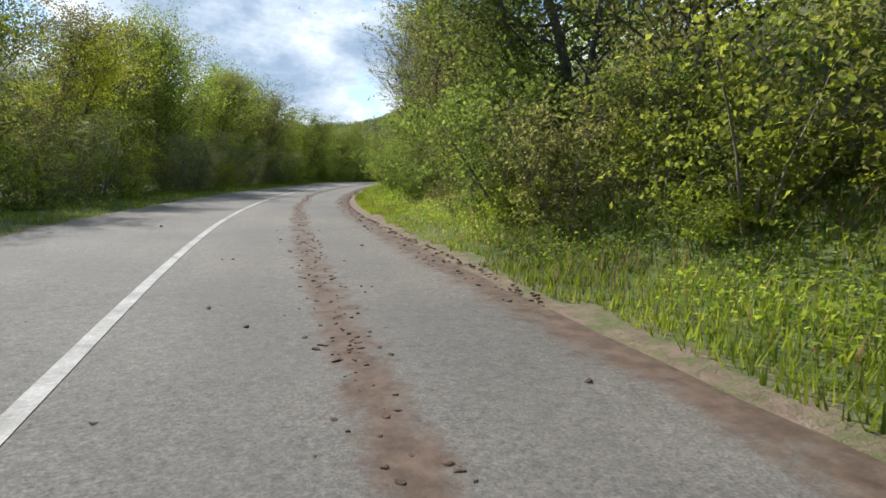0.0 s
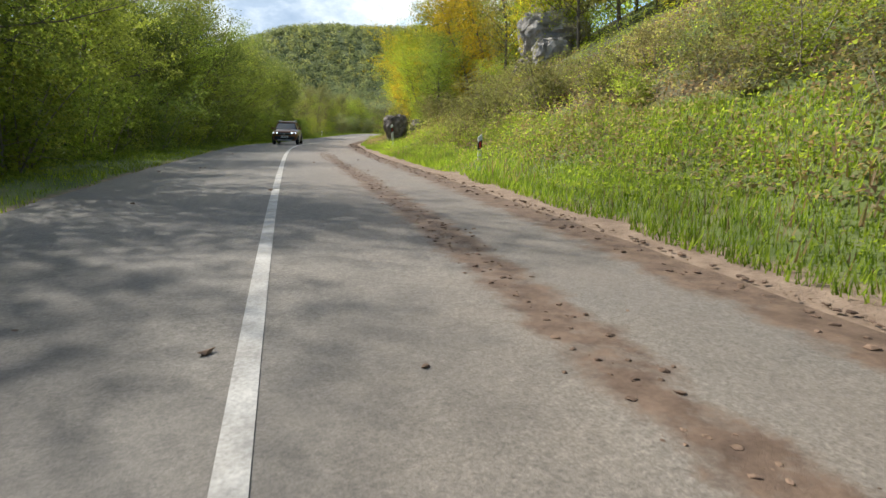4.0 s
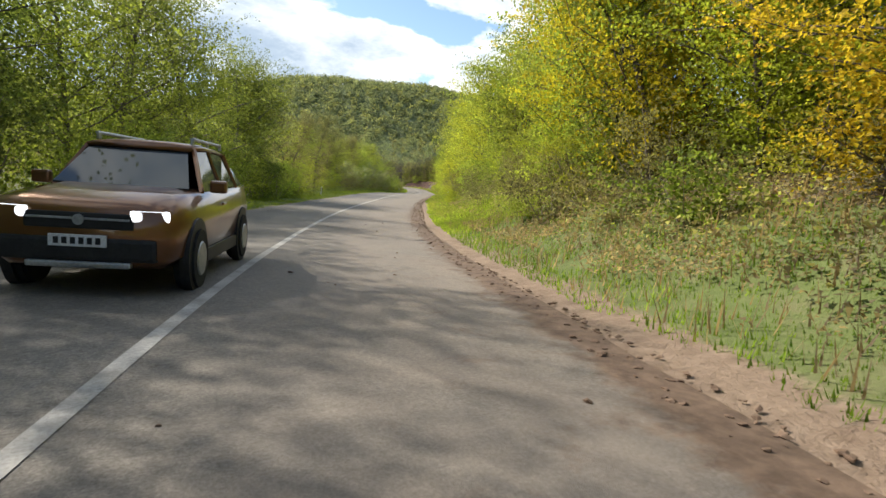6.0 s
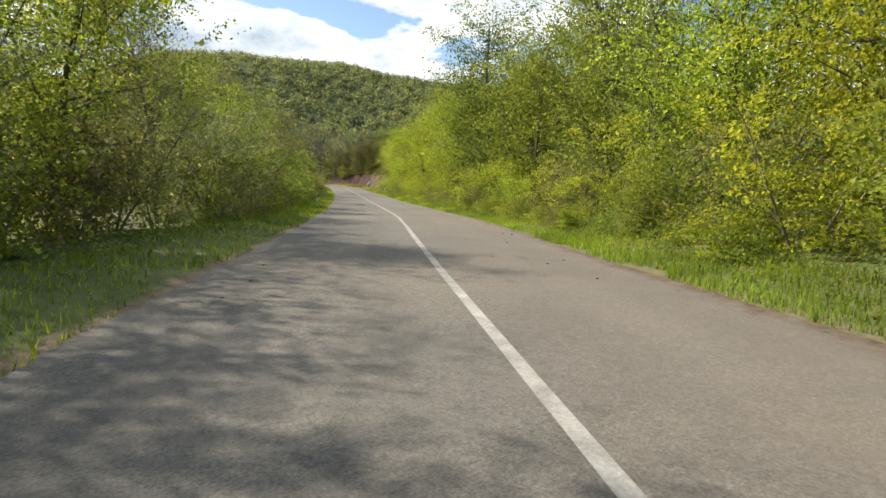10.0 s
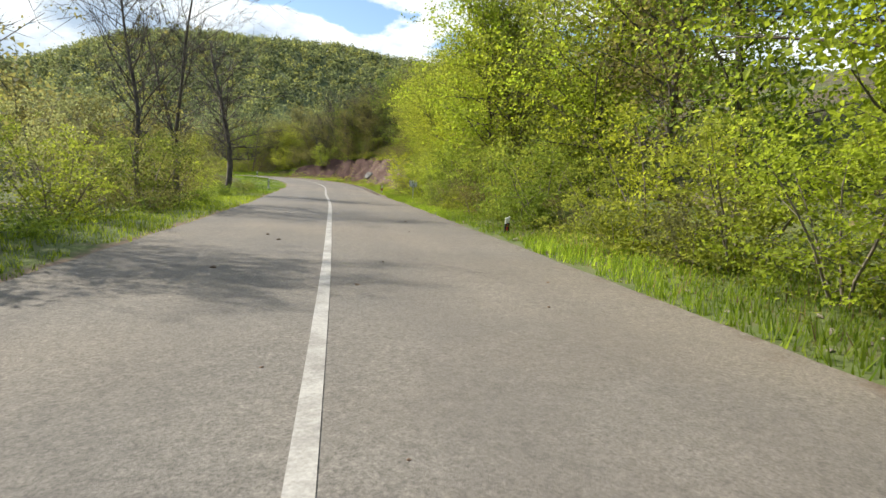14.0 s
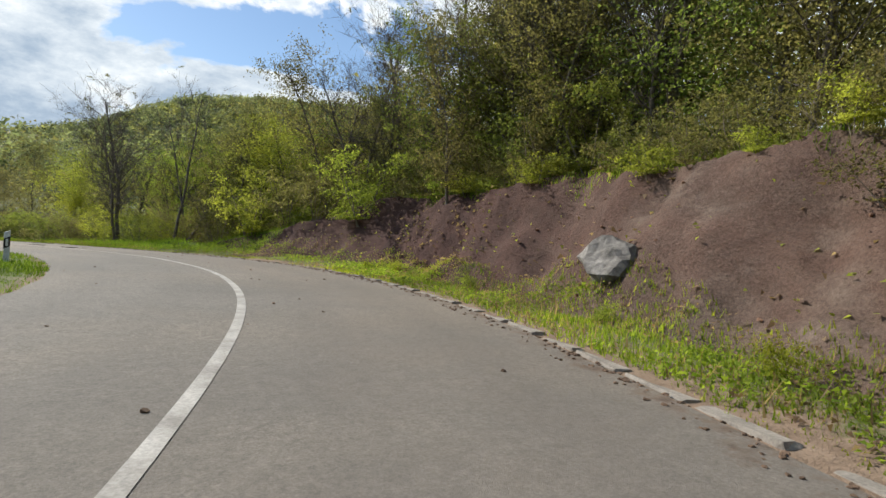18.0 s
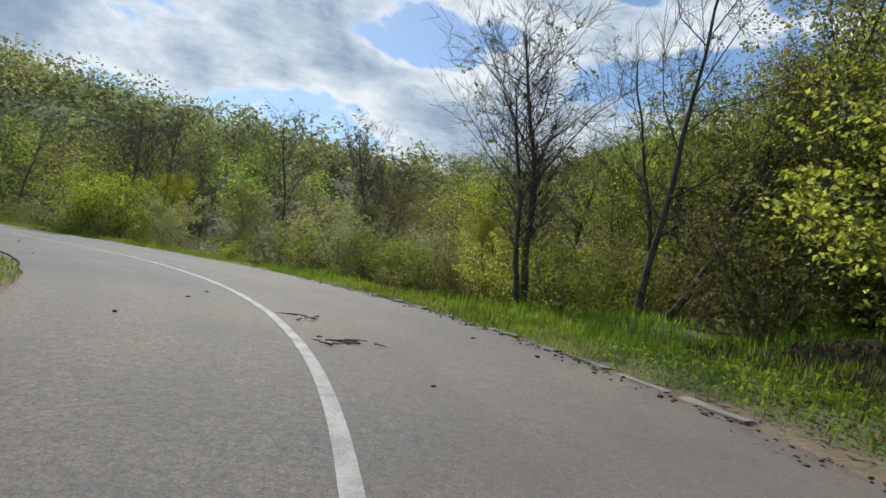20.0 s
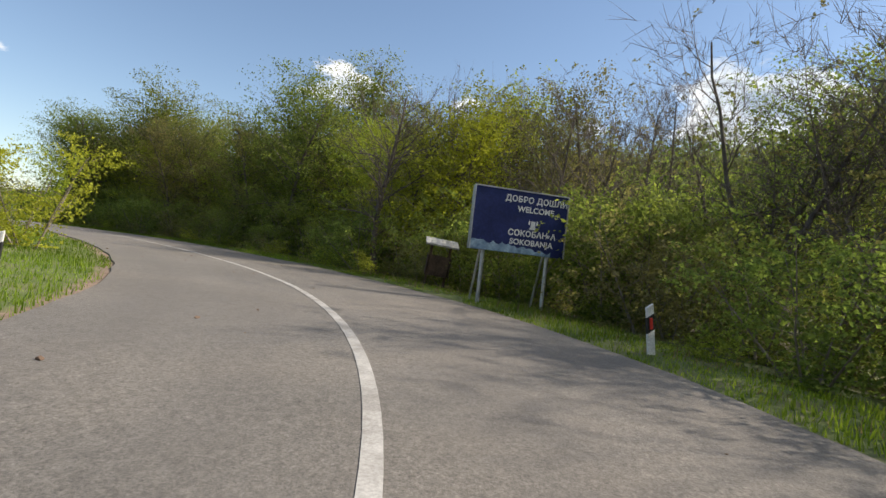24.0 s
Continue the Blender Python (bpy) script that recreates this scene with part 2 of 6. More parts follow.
def leaf_material(name, dark, light, gloss=0.62):
    m, t, b = material(name, gloss)
    b.inputs["Specular IOR Level"].default_value = 0.18
    geo = t.nodes.new("ShaderNodeNewGeometry")
    info = t.nodes.new("ShaderNodeObjectInfo")
    col = ramp(t, geo.outputs["Random Per Island"], [(0.0, dark), (1.0, light)])
    hue = t.nodes.new("ShaderNodeHueSaturation")
    mr = t.nodes.new("ShaderNodeMapRange")
    mr.inputs["To Min"].default_value, mr.inputs["To Max"].default_value = 0.472, 0.512
    t.links.new(info.outputs["Random"], mr.inputs["Value"])
    t.links.new(mr.outputs[0], hue.inputs["Hue"])
    mv = t.nodes.new("ShaderNodeMapRange")
    mv.inputs["To Min"].default_value, mv.inputs["To Max"].default_value = 0.75, 1.2
    wn_ = t.nodes.new("ShaderNodeTexWhiteNoise")
    wn_.noise_dimensions = "1D"
    t.links.new(info.outputs["Random"], wn_.inputs["W"])
    t.links.new(wn_.outputs["Value"], mv.inputs["Value"])
    t.links.new(mv.outputs[0], hue.inputs["Value"])
    stand = ramp(t, noise_tex(t, 0.21, 3.0, 0.5), [(0.36, (0.62, 0.64, 0.66)), (0.64, (1.28, 1.26, 1.2))])
    t.links.new(mix(t, 1.0, col, stand, "MULTIPLY"), hue.inputs["Color"])
    t.links.new(hue.outputs[0], b.inputs["Base Color"])
    tr = t.nodes.new("ShaderNodeBsdfTranslucent")
    bright = mix(t, 1.0, hue.outputs[0], (1.32, 1.32, 0.82), "MULTIPLY")
    t.links.new(bright, tr.inputs["Color"])
    ms = t.nodes.new("ShaderNodeMixShader")
    ms.inputs[0].default_value = 0.60
    t.links.new(b.outputs[0], ms.inputs[1])
    t.links.new(tr.outputs[0], ms.inputs[2])
    t.links.new(ms.outputs[0], t.nodes["Material Output"].inputs["Surface"])
    return m


M_ASPHALT = asphalt()
M_LINE = mottled("worn_white_paint", (0.27, 0.25, 0.225), (0.50, 0.475, 0.44), 2.6, 0.75, 40.0, 0.003)
M_SOIL = mottled("red_brown_soil", (0.14, 0.075, 0.05), (0.26, 0.15, 0.10), 0.8, 0.95, 9.0, 0.05)
M_MUD = mottled("dried_mud", (0.10, 0.065, 0.045), (0.22, 0.145, 0.10), 1.5, 0.95, 14.0, 0.03)
M_KERB = mottled("pale_concrete", (0.17, 0.15, 0.13), (0.36, 0.325, 0.285), 2.0, 0.9, 35.0, 0.01)
M_ROCK = mottled("grey_limestone", (0.17, 0.15, 0.135), (0.40, 0.37, 0.34), 1.3, 0.9, 7.0, 0.06)
M_STONE = mottled("grey_fractured_stone", (0.09, 0.082, 0.075), (0.30, 0.28, 0.26), 2.2, 0.9, 9.0, 0.07)
M_ROCK_DARK = mottled("dark_rock", (0.10, 0.085, 0.075), (0.25, 0.215, 0.19), 0.8, 0.9, 5.0, 0.08)
M_BOULDER = mottled("brown_weathered_rock", (0.10, 0.078, 0.062), (0.31, 0.262, 0.225), 1.6, 0.9, 6.0, 0.10)
M_BARK = mottled("grey_brown_bark", (0.075, 0.06, 0.048), (0.19, 0.16, 0.13), 3.0, 0.9, 25.0, 0.02)
M_TWIG = mottled("pale_twigs", (0.15, 0.12, 0.095), (0.28, 0.24, 0.19), 3.0, 0.9, 25.0, 0.0)
M_PLASTIC = mottled("white_plastic", (0.62, 0.61, 0.58), (0.80, 0.79, 0.77), 3.0, 0.5, 30.0, 0.0)
M_BLACK = mottled("black_plastic", (0.015, 0.015, 0.016), (0.035, 0.035, 0.035), 3.0, 0.5, 30.0, 0.0)
M_RED = mottled("red_reflector", (0.42, 0.025, 0.02), (0.60, 0.05, 0.04), 6.0, 0.3, 60.0, 0.0)
M_STEEL = mottled("galvanised_steel", (0.36, 0.37, 0.38), (0.52, 0.53, 0.54), 4.0, 0.45, 40.0, 0.0, 0.8)
M_GRAVEL = mottled("pale_gravel", (0.28, 0.225, 0.175), (0.50, 0.42, 0.335), 3.0, 0.95, 20.0, 0.03)

L_SPRING = leaf_material("spring_green_leaves", (0.168, 0.222, 0.038), (0.41, 0.475, 0.10))
L_YELLOW = leaf_material("yellow_green_leaves", (0.235, 0.285, 0.028), (0.475, 0.54, 0.08))
L_GOLD = leaf_material("golden_young_leaves", (0.40, 0.33, 0.02), (0.62, 0.51, 0.05))
L_DEEP = leaf_material("deep_green_leaves", (0.105, 0.145, 0.04), (0.28, 0.34, 0.09))
L_OLIVE = leaf_material("olive_scrub_leaves", (0.145, 0.14, 0.062), (0.33, 0.315, 0.14))
L_BLOSSOM = leaf_material("pale_grey_green_leaves", (0.17, 0.19, 0.10), (0.36, 0.38, 0.24))
# haze over the hill is mixed into these two leaf colours: bluer, duller
L_HILL = leaf_material("hazed_distant_forest", (0.118, 0.144, 0.094), (0.178, 0.21, 0.138))
L_HILL_LIGHT = leaf_material("hazed_spring_forest", (0.148, 0.173, 0.10), (0.215, 0.25, 0.142))
L_GRASS = leaf_material("fresh_grass", (0.11, 0.19, 0.02), (0.33, 0.42, 0.06))
L_DRY = leaf_material("dry_litter", (0.20, 0.145, 0.09), (0.40, 0.31, 0.20))


def ground_material():
    m, t, b = material("woodland_ground", 0.95)
    green = ramp(t, noise_tex(t, 0.5, 7.0, 0.65), [(0.35, (0.07, 0.095, 0.026)), (0.65, (0.13, 0.16, 0.048))])
    litter = ramp(t, noise_tex(t, 2.2, 6.0, 0.7), [(0.3, (0.085, 0.068, 0.045)), (0.7, (0.18, 0.145, 0.095))])
    where = ramp(t, noise_tex(t, 0.18, 5.0, 0.6), [(0.42, (0, 0, 0)), (0.60, (1, 1, 1))])
    base = mix(t, where, green, litter)
    at = t.nodes.new("ShaderNodeAttribute")
    at.attribute_name = "wooded"
    base = mix(t, at.outputs["Fac"], base, ramp(t, noise_tex(t, 0.12, 6.0, 0.7), [(0.3, (0.09, 0.115, 0.05)), (0.7, (0.18, 0.21, 0.095))]))
    t.links.new(mix(t, 1.0, base, ramp(t, noise_tex(t, 14.0, 4.0, 0.7), [(0.3, (0.65, 0.65, 0.65)), (0.7, (1.25, 1.25, 1.25))]), "MULTIPLY"), b.inputs["Base Color"])
    bump(t, b, noise_tex(t, 5.0, 6.0, 0.7), 0.8, 0.12)
    return m


M_GROUND = ground_material()


def verge_material():
    m, t, b = material("grassy_verge_soil", 0.95)
    green = ramp(t, noise_tex(t, 1.2, 7.0, 0.65), [(0.3, (0.085, 0.115, 0.03)), (0.5, (0.13, 0.16, 0.05)), (0.7, (0.18, 0.165, 0.085))])
    soil = ramp(t, noise_tex(t, 3.0, 6.0, 0.7), [(0.3, (0.17, 0.115, 0.08)), (0.7, (0.32, 0.235, 0.17))])
    at = t.nodes.new("ShaderNodeAttribute")
    at.attribute_name = "bare"
    n = noise_tex(t, 3.2, 9.0, 0.78)
    add = t.nodes.new("ShaderNodeMath")
    add.operation = "ADD"
    t.links.new(at.outputs["Fac"], add.inputs[0])
    t.links.new(n, add.inputs[1])
    where = ramp(t, add.outputs[0], [(0.72, (0, 0, 0)), (0.92, (1, 1, 1))])
    t.links.new(mix(t, where, green, soil), b.inputs["Base Color"])
    bump(t, b, noise_tex(t, 9.0, 6.0, 0.7), 0.8, 0.06)
    return m


M_VERGE = verge_material()


# ======== mesh helpers ========
def mesh_from(name, verts, faces, mats, smooth=False, face_mats=None):
    me = bpy.data.meshes.new(name)
    me.from_pydata([tuple(v) for v in verts] if not isinstance(verts, np.ndarray) else verts.tolist(), [], faces if isinstance(faces, list) else faces.tolist())
    for m in (mats if isinstance(mats, (list, tuple)) else [mats]):
        me.materials.append(m)
    if smooth:
        me.polygons.foreach_set("use_smooth", [True] * len(me.polygons))
    if face_mats is not None:
        me.polygons.foreach_set("material_index", face_mats)
    me.update()
    return me


def part(name, data, mat, parent=None, label=""):
    """One mesh object from a bmesh or mesh, under its thing."""
    if isinstance(data, bmesh.types.BMesh):
        me = bpy.data.meshes.new(name)
        data.to_mesh(me)
        data.free()
        me.materials.append(mat)
    else:
        me = data
    ob = new(name, me)
    if parent is not None:
        ob.parent = parent
    if label:
        ob["label"] = label
    return ob


def box(size, at=(0, 0, 0), bevel=0.0, turn=None, segments=2):
    bm = bmesh.new()
    bmesh.ops.create_cube(bm, size=1.0)
    bmesh.ops.scale(bm, vec=size, verts=bm.verts)
    if bevel:
        bmesh.ops.bevel(bm, geom=bm.edges[:], offset=bevel, segments=segments, profile=0.6, affect="EDGES")
    if turn is not None:
        bmesh.ops.transform(bm, matrix=turn, verts=bm.verts)
    bmesh.ops.translate(bm, vec=at, verts=bm.verts)
    return bm


def rod(r, a, b, sides=10, r2=None):
    bm = bmesh.new()
    a, b = Vector(a), Vector(b)
    bmesh.ops.create_cone(bm, cap_ends=True, segments=sides, radius1=r, radius2=r if r2 is None else r2, depth=(b - a).length)
    bmesh.ops.transform(bm, matrix=Matrix.Translation((a + b) / 2) @ (b - a).to_track_quat("Z", "Y").to_matrix().to_4x4(), verts=bm.verts)
    return bm


def grid_faces(nu, nv):
    i, j = np.meshgrid(np.arange(nu - 1), np.arange(nv - 1), indexing="ij")
    a = (i * nv + j).ravel()
    return np.stack([a, a + nv, a + nv + 1, a + 1], 1)


def fbm(x, y, seed=0.0, octaves=4):
    """Cheap smooth noise for arrays, about -1 to 1."""
    out, amp, f = np.zeros_like(np.asarray(x, float)), 1.0, 1.0
    for k in range(octaves):
        p = seed * 1.7 + k * 2.31
        out += amp * np.sin(x * f * 1.13 + 1.9 * np.sin(y * f * 0.71 + p) + p) * np.sin(y * f * 0.97 + 1.7 * np.sin(x * f * 0.83 - p) + 2.1 * p)
        amp, f = amp * 0.55, f * 1.93
    return out / 1.6


_LATTICE = np.random.default_rng(9).uniform(-1, 1, (64, 64))


def rough(x, y, seed=0.0, octaves=4):
    """Irregular noise for arrays, about -1 to 1, with no visible period."""
    x, y = np.broadcast_arrays(np.asarray(x, float), np.asarray(y, float))
    out, amp = np.zeros(x.shape), 1.0
    for k in range(octaves):
        x, y = 0.86 * x - 0.51 * y + 7.3 + seed, 0.51 * x + 0.86 * y + 3.1 - seed
        i, j = np.floor(x).astype(int), np.floor(y).astype(int)
        u, v = x - i, y - j
        u, v = u * u * (3 - 2 * u), v * v * (3 - 2 * v)
        a, b, c, d = (_LATTICE[(i + p) % 64, (j + q) % 64] for p, q in ((0, 0), (1, 0), (0, 1), (1, 1)))
        out = out + amp * ((a * (1 - u) + b * u) * (1 - v) + (c * (1 - u) + d * u) * v)
        amp, x, y = amp * 0.5, x * 2.03, y * 2.03
    return out * 0.75


# ======== the lie of the land ========
D_STEPS = [0, 3.6, 6, 9, 13, 20, 32, 60, 120]
RIGHT = [  # s, then the ground's height over the road at the steps above
    (-20, 0, 0, 0.3, 1.6, 3.5, 6.5, 10, 14, 16),
    (25, 0, 0, 0.4, 2.6, 5.5, 8.5, 12, 16, 18),
    (45, 0, 0, 0.4, 3.2, 6.5, 10, 14, 18, 20),
    (75, 0, 0, 0.5, 2.6, 5.6, 9.5, 14, 18, 20),
    (100, 0, 0, 0.4, 2.0, 4.4, 8, 12, 16, 18),
    (125, 0, 0, 0.5, 2.0, 4.0, 7, 11, 15, 18),
    (160, 0, 0, 0.3, 1.2, 2.6, 5, 8, 12, 15),
    (240, 0, 0, 0.2, 0.9, 2.2, 4.5, 8, 12, 15),
    (268, 0, 0, 0.2, 1.6, 3.4, 6, 9, 12, 15),
    (284, 0, 0, 0.0, 1.5, 3.4, 6.2, 9, 12, 14),
    (300, 0, 0, 0.0, 2.6, 4.2, 6.2, 9, 12, 14),
    (318, 0, 0, 0.0, 2.6, 3.8, 5.2, 7, 9, 10),
    (334, 0, 0, 0.4, 1.2, 1.6, 2.0, 2.6, 3, 4),
    (344, 0, 0, -0.1, -0.4, -0.6, -0.6, -0.5, -1, -3),
    (480, 0, 0, -0.1, -0.4, -0.5, -0.5, -0.8, -2, -4)]
LEFT = [
    (-20, 0, 0, 0.0, 0.1, 0.3, 0.6, 0.5, 0, 0),
    (60, 0, 0, 0.0, -0.1, -0.2, -0.3, -1, -2, -4),
    (150, 0, 0, -0.1, -0.3, -0.6, -1.2, -2.5, -4, -5),
    (260, 0, 0, -0.1, -0.4, -0.8, -1.4, -2.5, -4, -5),
    (300, 0, 0, 0.0, 0.1, 0.1, 0.0, -0.5, -1, -2),
    (480, 0, 0, 0.05, 0.1, 0.1, 0.0, -0.5, -1, -2)]
RIDGE = [(700, 330, 105), (527, 505, 104), (473, 643, 121), (390, 704, 137), (308, 744, 139), (263, 749, 110), (220, 748, 87), (154, 758, 75), (32, 707, 54), (-55, 570, 54), (-100, 489, 57), (-137, 432, 55), (-190, 296, 36), (-300, 100, 40)]


def ground_z(x, y):
    x, y = np.atleast_1d(np.asarray(x, float)), np.atleast_1d(np.asarray(y, float))
    s, d = nearest(x, y)
    ad, z = np.abs(d), np.zeros(len(x))
    for table, side in ((RIGHT, d >= 0), (LEFT, d < 0)):
        rows = np.array(table, float)
        cols = np.stack([np.interp(s, rows[:, 0], rows[:, 1 + k]) for k in range(len(D_STEPS))])
        st = np.array(D_STEPS, float)
        j = np.clip(np.searchsorted(st, ad, "right") - 1, 0, len(st) - 2)
        u = np.clip((ad - st[j]) / (st[j + 1] - st[j]), 0, 1)
        i = np.arange(len(x))
        z = np.where(side, cols[j, i] * (1 - u) + cols[j + 1, i] * u, z)
    z += np.interp(s, SS, RZ) * np.clip(1 - (ad - 40) / 80, 0, 1)
    z += np.clip((ad - 5) / 12, 0, 1) * (0.45 * fbm(x / 4.0, y / 4.0, 3.0) + 0.9 * fbm(x / 15.0, y / 15.0, 5.0) * np.clip((ad - 12) / 30, 0, 1))
    best = np.zeros(len(x))
    # the wooded ridge round the valley
    for (x0, y0, h0), (x1, y1, h1) in zip(RIDGE, RIDGE[1:]):
        u = np.clip(((x - x0) * (x1 - x0) + (y - y0) * (y1 - y0)) / ((x1 - x0) ** 2 + (y1 - y0) ** 2), 0, 1)
        r = np.hypot(x - x0 - u * (x1 - x0), y - y0 - u * (y1 - y0))
        best = np.maximum(best, 0.80 * (h0 + u * (h1 - h0)) * np.exp(-(r / 165.0) ** 2 / 1.6))
    far = best * np.clip((ad - 30) / 60, 0, 1)
    return z + far * (1 + 0.05 * fbm(x / 90.0, y / 90.0, 8.0)) + 3.0 * np.clip((ad - 100) / 100, 0, 1) * fbm(x / 60.0, y / 60.0, 1.0)


def axis(fine0, fine1, step, far0, far1):
    out, v, st = list(np.arange(fine0, fine1 + step / 2, step)), fine1, step
    while v < far1:
        st *= 1.16
        v += st
        out.append(v)
    v, st, low = fine0, step, []
    while v > far0:
        st *= 1.16
        v -= st
        low.append(v)
    return np.array(low[::-1] + out)


gx, gy = axis(-30, 165, 1.8, -1800, 2000), axis(-25, 362, 1.8, -1500, 2200)
GXX, GYY = np.meshgrid(gx, gy, indexing="ij")
gz = ground_z(GXX.ravel(), GYY.ravel())
_s, _d = nearest(GXX.ravel(), GYY.ravel())
gz -= 0.55 * np.clip((7.4 - np.abs(_d)) / 1.6, 0, 1)
gz -= 0.8 * ((_s > 270) & (_s < 338) & (_d > 0)) * np.clip((9.6 - _d) / 1.0, 0, 1)
ground = new("ground", mesh_from("ground", np.stack([GXX.ravel(), GYY.ravel(), gz], 1), grid_faces(len(gx), len(gy)), M_GROUND, True))
ground.data.attributes.new("wooded", "FLOAT", "POINT").data.foreach_set("value", np.clip((np.abs(_d) - 40) / 40, 0, 1))
tagged(ground, "rolling woodland ground with grass and leaf litter", "ground", kind="structure")


# ======== road and verges ========
def strip(name, s0, s1, ds, ds_across, height, mat, bare=None, ragged=0.0, smooth=True):
    """A sheet along the road; height(s, d) gives its height over the road."""
    s = np.arange(s0, s1 + ds / 2, ds)
    d = np.array(ds_across, float)
    S, D = np.meshgrid(s, d, indexing="ij")
    if ragged:
        D = D.copy()
        D[:, 0] += ragged * fbm(s * 1.1, s * 0.3, 2.0)
        D[:, -1] += ragged * fbm(s * 1.3, s * 0.4, 7.0)
        D[:, 1] += ragged * 0.9 * fbm(s * 1.1, s * 0.3, 2.0)
        D[:, -2] += ragged * 0.9 * fbm(s * 1.3, s * 0.4, 7.0)
    X, Y, Z, _ = on_road(S, D)
    Z = Z + height(S, D)
    me = mesh_from(name, np.stack([X.ravel(), Y.ravel(), Z.ravel()], 1), grid_faces(len(s), len(d)), mat, smooth)
    if bare is not None:
        me.attributes.new("bare", "FLOAT", "POINT").data.foreach_set("value", np.clip(bare(S, D), 0, 1).ravel())
    return new(name, me)


def camber(S, D):
    return 0.0 - 0.0009 * D * D + 0.008 * fbm(S * 0.35, D * 0.6, 4.0)


def road_height(S, D):
    edge = np.where(D > 0, D - (W_RIGHT - 0.02), -D - (W_LEFT - 0.02))
    return camber(S, D) - np.where(edge > 0.1, 0.28, 0.0)


def soiled(S, D):
    """How much soil lies on the asphalt: a wheel track, the right-hand edge, the shoulder of the long straight."""
    track = np.exp(-((D - 1.75 - 0.2 * np.sin(S / 9)) / 0.28) ** 2) * np.interp(S, [-10, 0, 60, 85, 100], [0.5, 0.62, 0.62, 0.4, 0.0])
    edge = np.clip((D - 2.9) / 0.9, 0, 1) * np.interp(S, [-20, 0, 20, 70, 130, 190, 230, 280, 345, 360], [0.3, 0.6, 0.72, 0.85, 0.85, 0.5, 0.25, 0.35, 0.35, 0.15])
    lane = np.clip((D - 0.4) / 1.5, 0, 1) * np.interp(S, [60, 80, 160, 200], [0.0, 0.22, 0.22, 0.05])
    left = np.clip((-D - 2.9) / 0.5, 0, 1) * 0.25
    return track + np.maximum(edge, lane) + left


road = strip("road", -20, 470, 0.5, [-W_LEFT - 0.14, -W_LEFT, *np.arange(-3.0, 3.7, 0.3), W_RIGHT, W_RIGHT + 0.14], road_height, M_ASPHALT, ragged=0.06, smooth=False)
road.data.attributes.new("soiled", "FLOAT", "POINT").data.foreach_set("value", soiled(*np.meshgrid(np.arange(-20, 470.25, 0.5), np.array([-W_LEFT - 0.14, -W_LEFT, *np.arange(-3.0, 3.7, 0.3), W_RIGHT, W_RIGHT + 0.14]), indexing="ij")).ravel())
_grid = np.meshgrid(np.arange(-20, 470.25, 0.5), np.array([-W_LEFT - 0.14, -W_LEFT, *np.arange(-3.0, 3.7, 0.3), W_RIGHT, W_RIGHT + 0.14]), indexing="ij")
road.data.attributes.new("wheel_lanes", "FLOAT", "POINT").data.foreach_set("value", sum(np.exp(-((_grid[1] - c) / 0.33) ** 2) for c in (-2.5, -1.0, 1.05, 2.6)).ravel())
road.data.attributes.new("dusty", "FLOAT", "POINT").data.foreach_set("value", (np.clip((_grid[1] + 0.3) / 1.8, 0, 1) * np.interp(_grid[0], [55, 78, 165, 205, 225, 300, 330, 350], [0.05, 0.5, 0.55, 0.3, 0.2, 0.15, 0.4, 0.12])).ravel())
tagged(road, "worn grey two-lane asphalt country road dusted with soil", "road", kind="structure")

centre_line = strip("lane_marking", -20, 470, 0.5, [-0.066, 0, 0.066], lambda S, D: camber(S, D) + 0.006, M_LINE)
centre_line.parent = road
centre_line["label"] = "worn solid white centre line"


def verge_height(S, D):
    out = np.abs(D)
    X, Y, Z, _ = on_road(S, D)
    g = ground_z(X.ravel(), Y.ravel()).reshape(S.shape) - Z
    rim = np.clip((out - np.where(D > 0, W_RIGHT, W_LEFT) - 0.1) / 0.3, 0, 1)
    base = -0.045 + 0.02 * rim + 0.10 * np.clip((out - 4.0) / 1.2, 0, 1) * (0.6 + 0.4 * fbm(S * 0.8, D, 6.0)) + 0.03 * rim * fbm(S * 2.3, D * 2.1, 1.0)
    u = np.clip((out - 4.6) / 1.8, 0, 1)
    z = base * (1 - u) + (g + 0.03 + 0.06 * fbm(S * 1.1, D * 1.3, 9.0)) * u
    z = z - 0.9 * np.clip((D - 5.6) / 0.7, 0, 1) * np.clip((S - 274) / 5, 0, 1) * np.clip((338 - S) / 4, 0, 1)
    return np.where(out > 8.1, g - 0.5, z)


# the cut bank's profile, over the road
BANK_D = [4.7, 5.4, 6.2, 7.0, 7.7, 8.2, 8.5, 9.3, 10.6]
BANK_Z = [-0.5, -0.15, 0.22, 0.95, 1.85, 2.75, 3.2, 3.25, 2.9]


